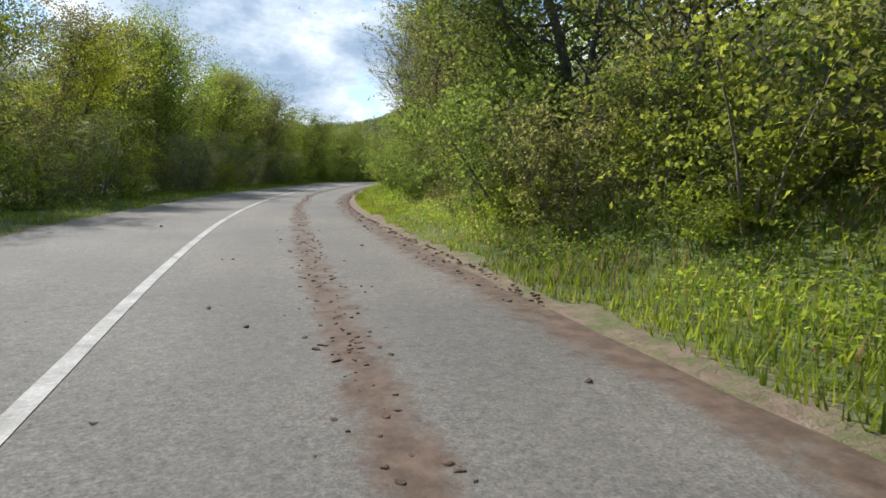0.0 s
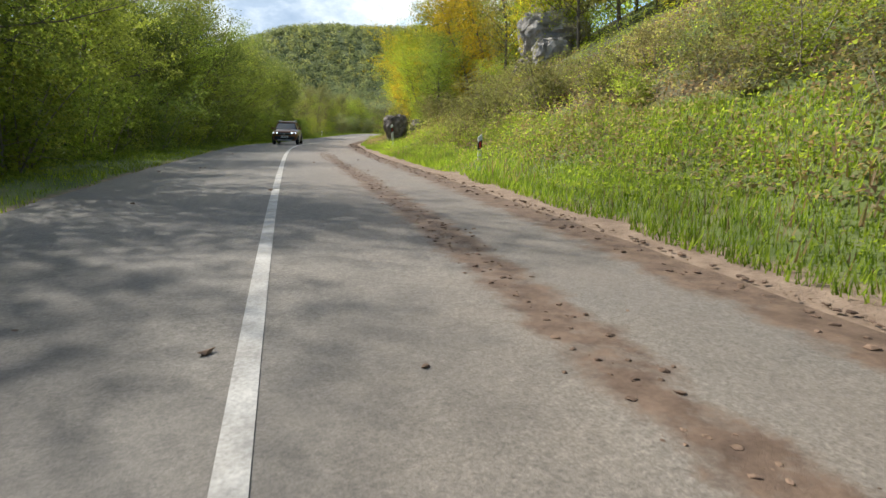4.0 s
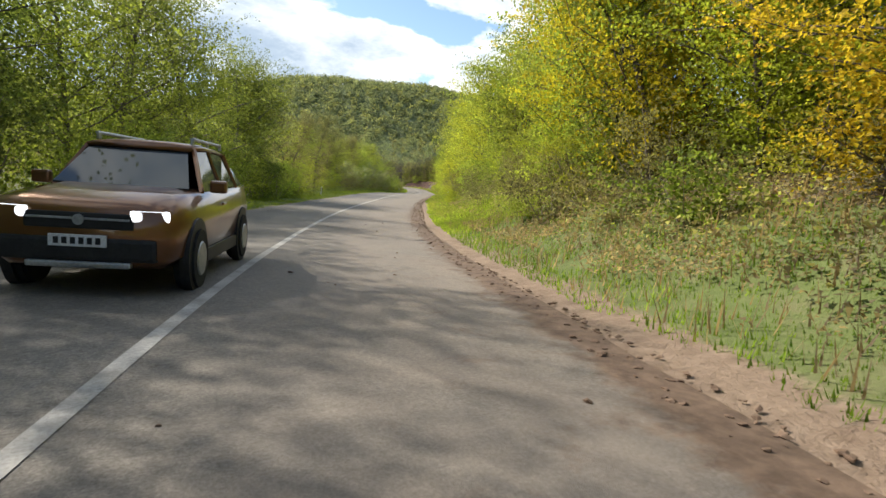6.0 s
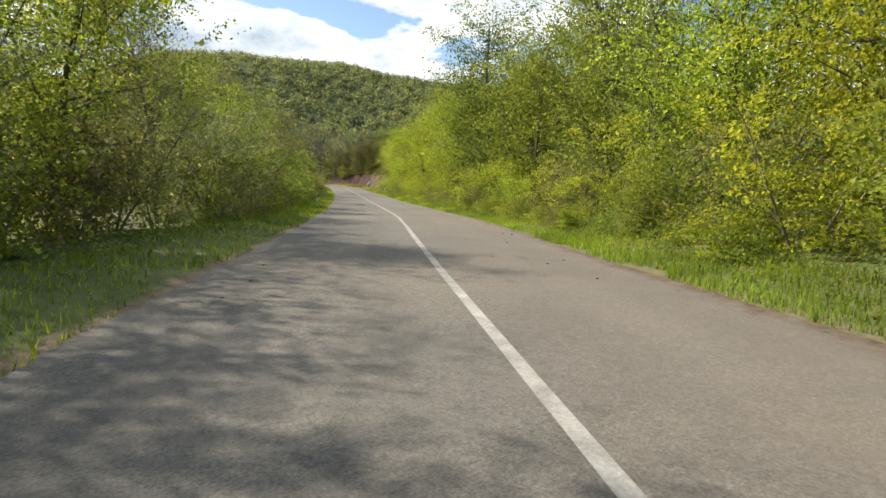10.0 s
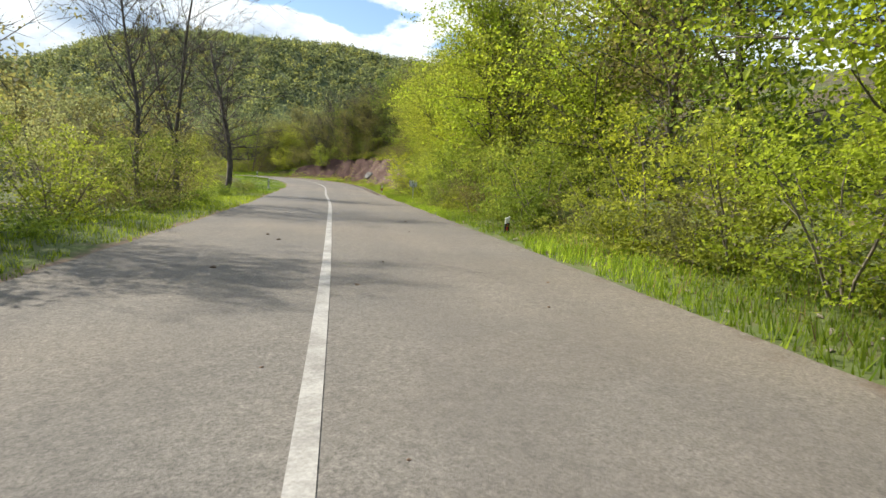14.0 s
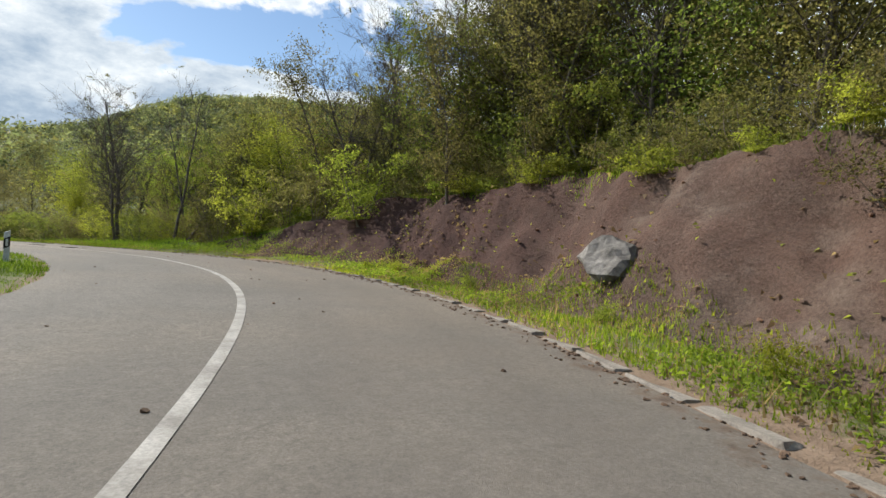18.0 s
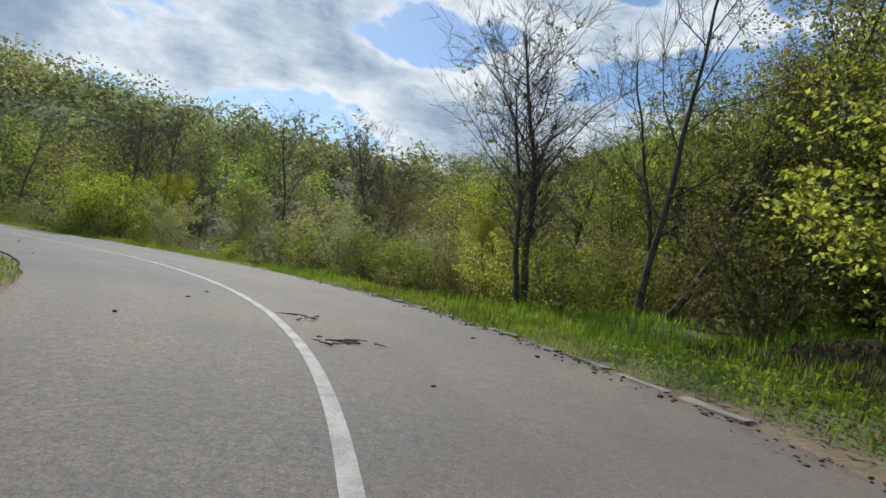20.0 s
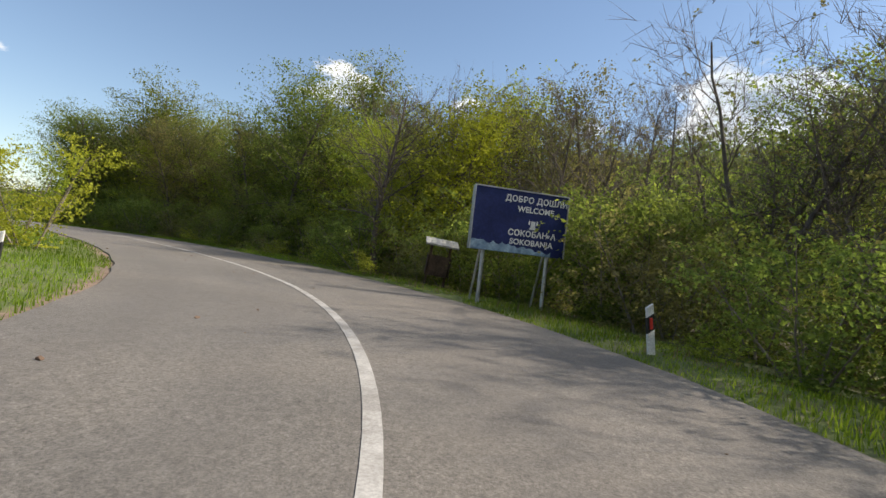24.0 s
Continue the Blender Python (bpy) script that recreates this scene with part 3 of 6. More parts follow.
def bank_height(S, D):
    k = np.interp(S, [264, 272, 282, 292, 302, 314, 329, 332, 336, 340], [0.0, 0.15, 0.40, 0.62, 0.90, 1.0, 0.74, 0.42, 0.16, 0.0])
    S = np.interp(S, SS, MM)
    k = k * (1 + 0.16 * rough(S * 0.22, 0.3, 4.0))
    lip = D + np.interp(S, [284, 298, 314, 324], [-0.5, 0.0, 0.3, 0.8]) - 0.62 * rough(S * 0.30, 0.1, 3.0) - 0.20 * rough(S * 0.8 + D * 0.5, D * 0.9, 6.0)
    z = np.interp(lip, BANK_D, BANK_Z) * k - 0.4 * (1 - np.clip(k * 4, 0, 1))
    slope = np.clip((lip - 6.0) / 0.8, 0, 1) * np.clip((9.0 - lip) / 0.6, 0, 1) * np.clip(k, 0, 1)
    relief = 0.30 * rough(S * 0.55 + 0.5 * D, D * 0.8, 5.0, 6) + 0.20 * rough(S * 1.9 - 1.1 * D, D * 2.2, 9.0, 5)
    slab = 0.26 * np.abs(rough(S * 0.8 + D, D * 1.3 - 0.4 * S, 11.0, 2))
    foot = 0.07 * rough(S * 1.3, D * 1.2, 2.0) * (1 - slope) * np.clip(k * 3, 0, 1)
    return z + slope * (relief - slab) + foot


def in_bank(S, D):
    return (S > 264) & (S < 340) & (D > 5.2)


def surface(S, D):
    """Height over the road of whatever lies on top: verge or bank."""
    v = verge_height(S, D)
    return np.where(in_bank(S, D), np.maximum(v, bank_height(S, D)), v)


def bare_right(S, D):
    near = np.clip((5.1 - D) / 0.9, 0, 1)
    muddy = np.interp(S, [-20, 20, 50, 75, 110, 130, 150, 200, 260, 290, 330, 350], [0.25, 0.45, 0.6, 0.75, 1.0, 0.9, 0.6, 0.25, 0.15, 0.35, 0.4, 0.15])
    return near * muddy + 0.25 * np.clip((S - 280) / 10, 0, 1) * np.clip((335 - S) / 10, 0, 1)


def bare_left(S, D):
    return 0.55 * np.clip((4.0 + D) / 0.6, 0, 1) + np.interp(S, [352, 357, 364, 368], [0, 0.5, 0.5, 0]) * np.clip((5.2 + D) / 0.8, 0, 1)


verge_right = strip("verge_right", -20, 470, 0.6, [3.5, 3.8, 4.05, 4.3, 4.6, 5.0, 5.5, 6.0, 6.6, 7.2, 7.9, 8.6], verge_height, M_VERGE, bare_right)
tagged(verge_right, "grass verge with a strip of bare reddish soil", "verge", kind="structure")
verge_left = strip("verge_left", -20, 470, 0.6, [-8.6, -7.9, -7.2, -6.6, -6.0, -5.5, -5.0, -4.6, -4.2, -3.9, -3.5, -3.15], verge_height, M_VERGE, bare_left)
tagged(verge_left, "narrow green grass verge along the asphalt", "verge", kind="structure")


# ======== plants: the shapes ========
def tubes(paths):
    """Tapered round limbs, one for each (points, radii)."""
    vs, fs, at = [], [], 0
    for pts, radii in paths:
        pts = np.asarray(pts, float)
        sides = 6 if len(pts) > 7 else 3
        tang = np.gradient(pts, axis=0)
        tang /= np.linalg.norm(tang, axis=1)[:, None] + 1e-9
        ref = np.where(np.abs(tang[:, 2:3]) > 0.9, [[1.0, 0, 0]], [[0, 0, 1.0]])
        u = np.cross(tang, ref)
        u /= np.linalg.norm(u, axis=1)[:, None] + 1e-9
        v = np.cross(tang, u)
        a = np.linspace(0, 2 * np.pi, sides, endpoint=False)
        ring = pts[:, None] + np.asarray(radii)[:, None, None] * (np.cos(a)[None, :, None] * u[:, None] + np.sin(a)[None, :, None] * v[:, None])
        vs.append(ring.reshape(-1, 3))
        n = len(pts)
        for i in range(n - 1):
            for j in range(sides):
                k = (j + 1) % sides
                fs.append((at + i * sides + j, at + i * sides + k, at + (i + 1) * sides + k, at + (i + 1) * sides + j))
        at += n * sides
    return np.concatenate(vs), fs


def leaf_blades(rng, centres, size, up=0.45, droop=0.2, folded=False):
    """Small pointed leaves round the given centres; size is one length or one for each."""
    n = len(centres)
    nor = rng.normal(size=(n, 3)) + [0, 0, up * 2.2]
    nor /= np.linalg.norm(nor, axis=1)[:, None]
    ax = np.cross(nor, rng.normal(size=(n, 3)))
    ax /= np.linalg.norm(ax, axis=1)[:, None] + 1e-9
    ax[:, 2] -= droop
    sd = np.cross(nor, ax)
    sd /= np.linalg.norm(sd, axis=1)[:, None] + 1e-9
    ln = np.broadcast_to(np.asarray(size, float), (n,))[:, None] * rng.uniform(0.65, 1.2, (n, 1))
    wd = ln * rng.uniform(0.30, 0.50, (n, 1))
    skew = ax * ln * rng.uniform(-0.15, 0.25, (n, 1))
    p = np.asarray(centres)
    if folded:
        crease = nor * wd * 0.35
        v = np.stack([p - ax * ln * 0.5, p + sd * wd + crease - skew * 0.5, p + ax * ln * 0.5 + skew, p - sd * wd + crease], 1).reshape(-1, 3)
        return v, np.arange(4 * n).reshape(n, 4)
    v = np.stack([p - ax * ln * 0.4 + sd * wd, p + ax * ln * 0.6 + skew, p - ax * ln * 0.4 - sd * wd + skew], 1).reshape(-1, 3)
    return v, np.arange(3 * n).reshape(n, 3)


def grow(rng, start, heading, length, r0, bend, steps=6, lift=0.0):
    pts, d = [np.array(start, float)], np.array(heading, float)
    d /= np.linalg.norm(d)
    for _ in range(steps):
        d = d + rng.normal(size=3) * bend + [0, 0, lift]
        d /= np.linalg.norm(d)
        pts.append(pts[-1] + d * length / steps)
    return np.array(pts), np.linspace(r0, r0 * 0.25, steps + 1)


def tree_parts(seed, height, spread, bare_stem, limbs, leaves, leaf, stem_r, twigs=1, stems=1, loose=0.42, lift=0.06, rise=(0.1, 0.75), fine=0, lean=0.06, inner=0.12):
    """Wood (points, faces) and leaves (points, faces) of one plant that stands at the origin."""
    rng = np.random.default_rng(seed)
    wood, sprays, hearts = [], [], []
    for k in range(stems):
        if stems > 1:
            a = 2 * np.pi * (k + rng.uniform(-0.3, 0.3)) / stems
            splay = 0.45 if stems == 2 else 1.0
            head = (np.cos(a) * rng.uniform(0.2, 0.75) * splay, np.sin(a) * rng.uniform(0.2, 0.75) * splay, 1)
            base = (0.12 * np.cos(a), 0.12 * np.sin(a), -0.2)
        else:
            head, base = (rng.normal() * lean, rng.normal() * lean, 1), (0, 0, -0.3)
        h = height * rng.uniform(0.8, 1.0)
        pts, rad = grow(rng, base, head, h * 0.92, stem_r, 0.075, 9 if stems < 3 else 5)
        wood.append((pts, rad))
        per = max(3, limbs // stems)
        for i in range(per):
            u = bare_stem + (0.97 - bare_stem) * (i + rng.uniform(0, 1)) / per
            f = u * (len(pts) - 1)
            j = min(int(f), len(pts) - 2)
            at = pts[j] * (1 - f + j) + pts[j + 1] * (f - j)
            a = 2.4 * i + rng.uniform(-0.6, 0.6)
            shape = np.sin(np.pi * np.clip((u - bare_stem) / (1.12 - bare_stem), 0, 1) ** 0.75) * 0.75 + 0.25
            ln = spread * shape * rng.uniform(0.65, 1.15)
            up = rise[0] + (rise[1] - rise[0]) * (0.6 * u + 0.4 * rng.uniform(0, 1))
            lp, lr = grow(rng, at, (np.cos(a), np.sin(a), up), ln, stem_r * 0.36 * (1.1 - u * 0.7), 0.2, 3 if stems < 3 else 2, lift)
            wood.append((lp, lr))
            way = (lp[-1] - lp[0]) / ln
            sprays += [(q, way) for q in lp[1:]]
            hearts.append(at * 0.45 + lp[len(lp) // 2] * 0.55)
            for t in range(twigs):
                q = 1 + (t % (len(lp) - 1)) if twigs > 1 else rng.integers(1, len(lp))
                tp, tr = grow(rng, lp[q] * 0.6 + lp[q - 1] * 0.4, way + rng.normal(size=3) * 0.6, ln * rng.uniform(0.3, 0.55), lr[q] * 0.6, 0.2, 2 if fine else 1, lift)
                wood.append((tp, tr))
                sprays += [(q_, tp[-1] - tp[0]) for q_ in tp[1:]]
                for _ in range(fine):
                    r = rng.uniform(0, 1)
                    sp, sr = grow(rng, tp[0] * (1 - r) + tp[-1] * r, (tp[-1] - tp[0]) / ln * 2 + rng.normal(size=3) * 0.55 + [0, 0, 0.22], ln * rng.uniform(0.12, 0.3), max(0.0065, tr[1] * 0.5), 0.1, 1)
                    wood.append((sp, sr))
                    sprays.append((sp[-1], sp[-1] - sp[0]))
    wv, wf = tubes(wood)
    # leaves sit in flat sprays along the twigs, and a few large ones close the heart of the crown
    big = int(inner * leaves) if leaves > 900 else 0
    n = leaves - big
    count = max(12, n // 22)
    pick = rng.integers(0, len(sprays), count)
    centre = np.array([sprays[q][0] for q in pick]) + rng.normal(size=(count, 3)) * loose * np.array([0.8, 0.8, 0.6])
    way = np.array([sprays[q][1] for q in pick]) + rng.normal(size=(count, 3)) * 0.15
    way /= np.linalg.norm(way, axis=1)[:, None] + 1e-9
    side = np.cross(way, [0, 0, 1.0])
    side /= np.linalg.norm(side, axis=1)[:, None] + 1e-9
    own = rng.integers(0, count, n)
    a, b = rng.normal(size=(2, n, 1))
    c = centre[own] + way[own] * a * loose * 0.75 + side[own] * b * loose * 0.45 + rng.normal(size=(n, 3)) * loose * np.array([0.12, 0.12, 0.14]) - np.array([0, 0, 0.18]) * loose * a * a
    sizes = np.full(n, leaf)
    if big:
        heart = np.array(hearts)[rng.integers(0, len(hearts), big)] + rng.normal(size=(big, 3)) * loose * 0.9
        c, sizes = np.concatenate([c, heart]), np.concatenate([sizes, np.full(big, leaf * 1.4)])
    c[:, 2] = np.maximum(c[:, 2], 0.1)
    lv, lf = leaf_blades(rng, c, sizes, folded=True)
    return wv, wf, lv, lf


def plant(name, label, leaf_mat, wood_mat, crown_name, **shape):
    """A plant as an Empty at its foot with its wood and its leaves, out of sight until it is copied into place."""
    wv, wf, lv, lf = tree_parts(**shape)
    top = new(name)
    tagged(top, label, "tree" if "tree" in name else "shrub")
    part("trunk" if "tree" in name else "branchwork", mesh_from("wood", wv, wf, wood_mat, True), None, top)
    part(crown_name, mesh_from("leaves", lv, lf, leaf_mat), None, top)
    return top


TREES = {
    "spring": plant("broadleaf_tree", "spring-green broadleaf tree in fresh leaf at the wood's edge", L_SPRING, M_BARK, "crown", seed=1, height=8.6, spread=2.8, bare_stem=0.10, limbs=34, leaves=15000, leaf=0.083, stem_r=0.10, twigs=3, loose=0.40),
    "yellow": plant("broadleaf_tree", "yellow-green broadleaf tree with young leaves", L_YELLOW, M_BARK, "crown", seed=2, height=7.4, spread=2.7, bare_stem=0.08, limbs=34, leaves=14400, leaf=0.080, stem_r=0.09, twigs=3, loose=0.38),
    "golden": plant("golden_tree", "golden-leaved young tree among green ones", L_GOLD, M_BARK, "crown", seed=14, height=7.8, spread=2.9, bare_stem=0.10, limbs=32, leaves=10800, leaf=0.086, stem_r=0.10, twigs=3, loose=0.40),
    "deep": plant("broadleaf_tree", "dense deep-green broadleaf tree leaning over the verge", L_DEEP, M_BARK, "crown", seed=3, height=9.6, spread=3.2, bare_stem=0.06, limbs=38, leaves=16100, leaf=0.086, stem_r=0.13, twigs=3, loose=0.44),
    "olive": plant("half_leafed_tree", "thin olive-green tree with half-open leaves", L_OLIVE, M_BARK, "crown", seed=4, height=8.0, spread=2.5, bare_stem=0.12, limbs=30, leaves=10300, leaf=0.074, stem_r=0.085, twigs=5, loose=0.36, lift=0.10, rise=(0.2, 1.2), inner=0.05),
    "bare": plant("bare_tree", "nearly leafless tree with fine grey branches", L_OLIVE, M_BARK, "crown", seed=5, height=8.8, spread=2.9, bare_stem=0.24, limbs=30, leaves=850, leaf=0.07, stem_r=0.095, twigs=6, lift=0.07, rise=(0.35, 1.25), fine=8, loose=0.12),
    "big_bare": plant("bare_tree", "tall leafless tree with a stout dark trunk and spreading limbs", L_OLIVE, M_BARK, "crown", seed=25, height=13.0, spread=4.2, bare_stem=0.24, limbs=34, leaves=600, leaf=0.08, stem_r=0.20, twigs=7, lift=0.06, rise=(0.0, 0.9), fine=8, loose=0.15),
    "bare_two": plant("bare_tree", "bare grey tree with forked upright limbs", L_OLIVE, M_BARK, "crown", seed=15, height=8.4, spread=2.9, bare_stem=0.26, limbs=26, leaves=650, leaf=0.07, stem_r=0.085, twigs=6, stems=2, lift=0.08, rise=(0.4, 1.3), fine=8, loose=0.12),
}
SHRUBS = {
    "spring": plant("roadside_shrub", "leafy spring-green shrub on the verge", L_SPRING, M_TWIG, "foliage", seed=6, height=2.9, spread=1.05, bare_stem=0.06, limbs=25, leaves=4300, leaf=0.071, stem_r=0.028, twigs=1, stems=5, loose=0.22, inner=0.10),
    "olive": plant("twiggy_shrub", "twiggy olive-green shrub with sparse leaves", L_OLIVE, M_TWIG, "foliage", seed=7, height=2.7, spread=1.15, bare_stem=0.06, limbs=30, leaves=3400, leaf=0.066, stem_r=0.024, twigs=2, stems=6, loose=0.22, inner=0.08),
    "deep": plant("roadside_shrub", "deep-green shrub at the wood's foot", L_DEEP, M_TWIG, "foliage", seed=8, height=3.2, spread=1.25, bare_stem=0.05, limbs=25, leaves=4300, leaf=0.077, stem_r=0.03, twigs=1, stems=5, loose=0.25, inner=0.12),
    "pale": plant("flowering_shrub", "pale grey-green flowering shrub", L_BLOSSOM, M_TWIG, "foliage", seed=9, height=4.2, spread=1.35, bare_stem=0.08, limbs=28, leaves=4600, leaf=0.069, stem_r=0.035, twigs=1, stems=4, loose=0.25, inner=0.10),
    "yellow": plant("roadside_shrub", "bright yellow-green shrub in young leaf", L_YELLOW, M_TWIG, "foliage", seed=10, height=3.6, spread=1.3, bare_stem=0.06, limbs=26, leaves=4500, leaf=0.071, stem_r=0.035, twigs=1, stems=4, loose=0.24, inner=0.10),
}
BRAMBLES = {
    "green": plant("bramble_bush", "low leafy green bramble bush", L_SPRING, M_TWIG, "foliage", seed=11, height=1.3, spread=0.8, bare_stem=0.05, limbs=14, leaves=2100, leaf=0.064, stem_r=0.014, stems=4, twigs=0, loose=0.2, lift=-0.02, inner=0.08),
    "olive": plant("bramble_bush", "low tangled olive bramble with dry stalks", L_OLIVE, M_TWIG, "foliage", seed=12, height=1.5, spread=0.8, bare_stem=0.05, limbs=16, leaves=1800, leaf=0.059, stem_r=0.014, stems=5, twigs=1, loose=0.2, inner=0.08),
    "bright": plant("bramble_bush", "low bright yellow-green bush", L_YELLOW, M_TWIG, "foliage", seed=13, height=1.4, spread=0.85, bare_stem=0.05, limbs=14, leaves=2100, leaf=0.064, stem_r=0.014, stems=4, twigs=0, loose=0.2, inner=0.08),
}
_rng = np.random.default_rng(77)
_used = set()


def put(kind, table, x, y, scale, group, sink=0.0):
    """Plants one of the table's kinds on the ground."""
    s_, d_ = nearest(x, y)
    z = float(on_road(s_[0])[2] + surface(s_[None], d_[None])[0, 0]) if in_bank(s_, d_)[0] and d_[0] < 10.4 else float(ground_z(x, y)[0])
    z -= sink
    m = pose(x, y, z, _rng.normal() * 3, _rng.normal() * 3, _rng.uniform(0, 360))
    ob = table[kind]
    if id(ob) in _used:
        ob = copy_thing(ob, m)
    _used.add(id(table[kind]))
    ob.matrix_basis = m
    ob.scale = (scale * _rng.uniform(0.9, 1.1), scale * _rng.uniform(0.9, 1.1), scale)
    tagged(ob, group=group)
    return ob


def clear_of_road(x, y, gap):
    return abs(nearest(x, y)[1][0]) > gap


POSTS = ((95.2, 5.42, True, (3, -4)), (152.0, 5.85, True, (0, 0)), (257.5, 4.5, True, (2, 3)), (287.9, 4.25, True, (0, 2)), (375.7, 4.5, True, (-2, -8)), (80.0, 5.6, True, (0, 0)),
                        (150.5, -5.05, False, (0, 4)), (227.5, -4.6, False, (0, -2)), (289.0, -4.3, False, (0, 0)), (325.0, -4.2, False, (0, 0)), (377.5, -4.4, False, (0, 3)))


# lines of sight to low things, kept free of plants
OPEN = [(87.3, 301.9, 96.3, 304.6), (90.5, 304.8, 96.8, 305.7), (121.5, 242.8, 117.0, 239.6), (27.7, 92.9, 23.0, 86.0), (26.1, 90.0, 22.0, 84.0), (89.9, 306.0, 98.8, 306.4), (91.1, 303.7, 99.3, 305.5)]


def hides_post(x, y):
    s, d = nearest(x, y)
    for x0, y0, x1, y1 in OPEN:
        u = min(1.0, max(0.0, ((x - x0) * (x1 - x0) + (y - y0) * (y1 - y0)) / ((x1 - x0) ** 2 + (y1 - y0) ** 2)))
        if math.hypot(x - x0 - u * (x1 - x0), y - y0 - u * (y1 - y0)) < 1.5:
            return True
    return any(p[1] * d[0] > 0 and p[0] - 9 < s[0] < p[0] + 0.8 and abs(d[0]) < abs(p[1]) + 0.75 for p in POSTS)


def row(table, kinds, s0, s1, step, d0, d1, scale, group, gap=4.9):
    """Plants along a stretch of the road between two distances from its centre."""
    s = s0
    while s < s1:
        x, y, _, _ = on_road(s + _rng.uniform(-0.4, 0.4) * step, _rng.uniform(min(d0, d1), max(d0, d1)))
        if clear_of_road(float(x), float(y), gap) and not hides_post(float(x), float(y)):
            put(kinds[int(_rng.integers(len(kinds)))], table, float(x), float(y), _rng.uniform(*scale), group)
        s += step


# ---- trees by stretches of the road ----
ALONG = "trees along the road"
row(TREES, ["spring", "yellow", "olive", "spring"], -14, 34, 2.1, -8.4, -11.5, (0.95, 1.25), ALONG)
row(TREES, ["deep", "spring", "olive"], 34, 76, 2.3, -7.8, -10.2, (1.2, 1.5), ALONG)
row(TREES, ["spring", "yellow", "spring", "deep"], 76, 112, 2.4, -7.2, -9.6, (0.95, 1.15), ALONG)
row(TREES, ["deep", "deep", "spring"], 100, 146, 2.9, -7.0, -9.0, (1.05, 1.3), ALONG)
row(TREES, ["spring", "olive", "olive"], 154, 200, 3.0, -8.4, -10.4, (0.95, 1.2), ALONG)
row(TREES, ["olive", "bare", "olive", "spring", "bare_two"], 200, 262, 3.0, -7.8, -12.0, (0.8, 1.12), ALONG)
row(TREES, ["olive", "spring"], 262, 284, 6.0, -9.5, -12.0, (0.45, 0.6), ALONG)
row(TREES, ["deep", "olive", "bare", "olive"], -10, 44, 2.4, 7.0, 9.2, (1.0, 1.25), ALONG)
row(TREES, ["yellow", "olive", "spring", "golden", "olive"], 46, 116, 3.0, 10.0, 13.5, (0.85, 1.2), ALONG)
row(TREES, ["yellow", "spring", "olive"], 84, 120, 2.6, 14.0, 19.0, (0.9, 1.2), ALONG)
row(TREES, ["golden", "spring", "yellow", "golden"], 114, 127, 3.0, 8.8, 11.0, (1.0, 1.2), ALONG)
row(TREES, ["yellow", "spring", "olive"], 97, 104, 2.4, 7.6, 9.5, (0.6, 0.85), ALONG)
row(TREES, ["spring", "yellow", "golden"], 107, 116, 2.4, 8.2, 10.0, (0.7, 0.95), ALONG)
row(TREES, ["yellow", "spring", "spring"], 118, 138, 2.4, 8.8, 11.4, (0.95, 1.2), ALONG)
row(TREES, ["spring", "yellow", "yellow"], 138, 200, 2.4, 8.0, 10.4, (1.15, 1.45), ALONG)
row(TREES, ["spring", "spring", "deep", "spring"], 200, 226, 2.6, 7.2, 9.2, (1.15, 1.45), ALONG)
row(TREES, ["yellow", "spring", "yellow"], 226, 246, 2.6, 7.2, 9.2, (1.15, 1.45), ALONG)
row(TREES, ["yellow", "spring", "yellow", "olive"], 246, 270, 2.6, 7.2, 9.2, (1.15, 1.45), ALONG)
row(TREES, ["spring", "olive", "yellow", "spring"], 268, 288, 2.2, 8.6, 11.0, (1.05, 1.35), ALONG)
row(TREES, ["spring", "yellow", "yellow", "spring"], 280, 303, 2.3, 8.8, 10.6, (1.0, 1.3), ALONG)
row(TREES, ["olive", "bare", "deep", "olive"], 310, 332, 1.9, 9.2, 11.0, (0.9, 1.2), ALONG)
row(TREES, ["olive", "bare", "olive", "bare_two"], 303, 322, 2.0, 9.4, 12.0, (0.9, 1.2), ALONG)
row(TREES, ["spring", "olive", "bare", "olive"], 290, 332, 2.8, 11.0, 14.5, (1.15, 1.45), ALONG)
row(TREES, ["bare", "olive", "bare_two"], 352, 384, 2.6, 20.0, 32.0, (0.95, 1.2), ALONG)
row(TREES, ["olive", "bare", "olive", "deep"], 372, 390, 2.0, 9.0, 13.0, (0.85, 1.15), ALONG)
row(TREES, ["deep", "spring", "deep", "yellow", "olive"], 390, 450, 1.8, 8.8, 12.0, (1.05, 1.3), ALONG)
row(TREES, ["deep", "yellow", "olive"], 392, 454, 2.4, 12.0, 16.0, (1.25, 1.5), ALONG)
row(TREES, ["olive", "spring", "yellow", "olive"], 346, 374, 3.0, 10.5, 14.5, (0.5, 0.75), ALONG)
row(TREES, ["olive", "spring", "olive", "bare"], 322, 345, 1.9, 10.5, 15.0, (0.75, 1.0), ALONG)
row(TREES, ["spring", "olive"], 326, 348, 2.2, 15.0, 21.0, (0.85, 1.15), ALONG)
row(TREES, ["bare", "bare_two", "bare", "olive"], 376, 446, 2.6, 11.0, 16.0, (0.95, 1.3), ALONG)
row(TREES, ["bare_two", "bare", "bare"], 346, 446, 5.0, 13.0, 20.0, (1.0, 1.35), "bare trees by the bend")
row(TREES, ["bare", "olive", "bare_two", "spring", "olive"], 372, 398, 2.0, 16.0, 24.0, (1.1, 1.45), ALONG)
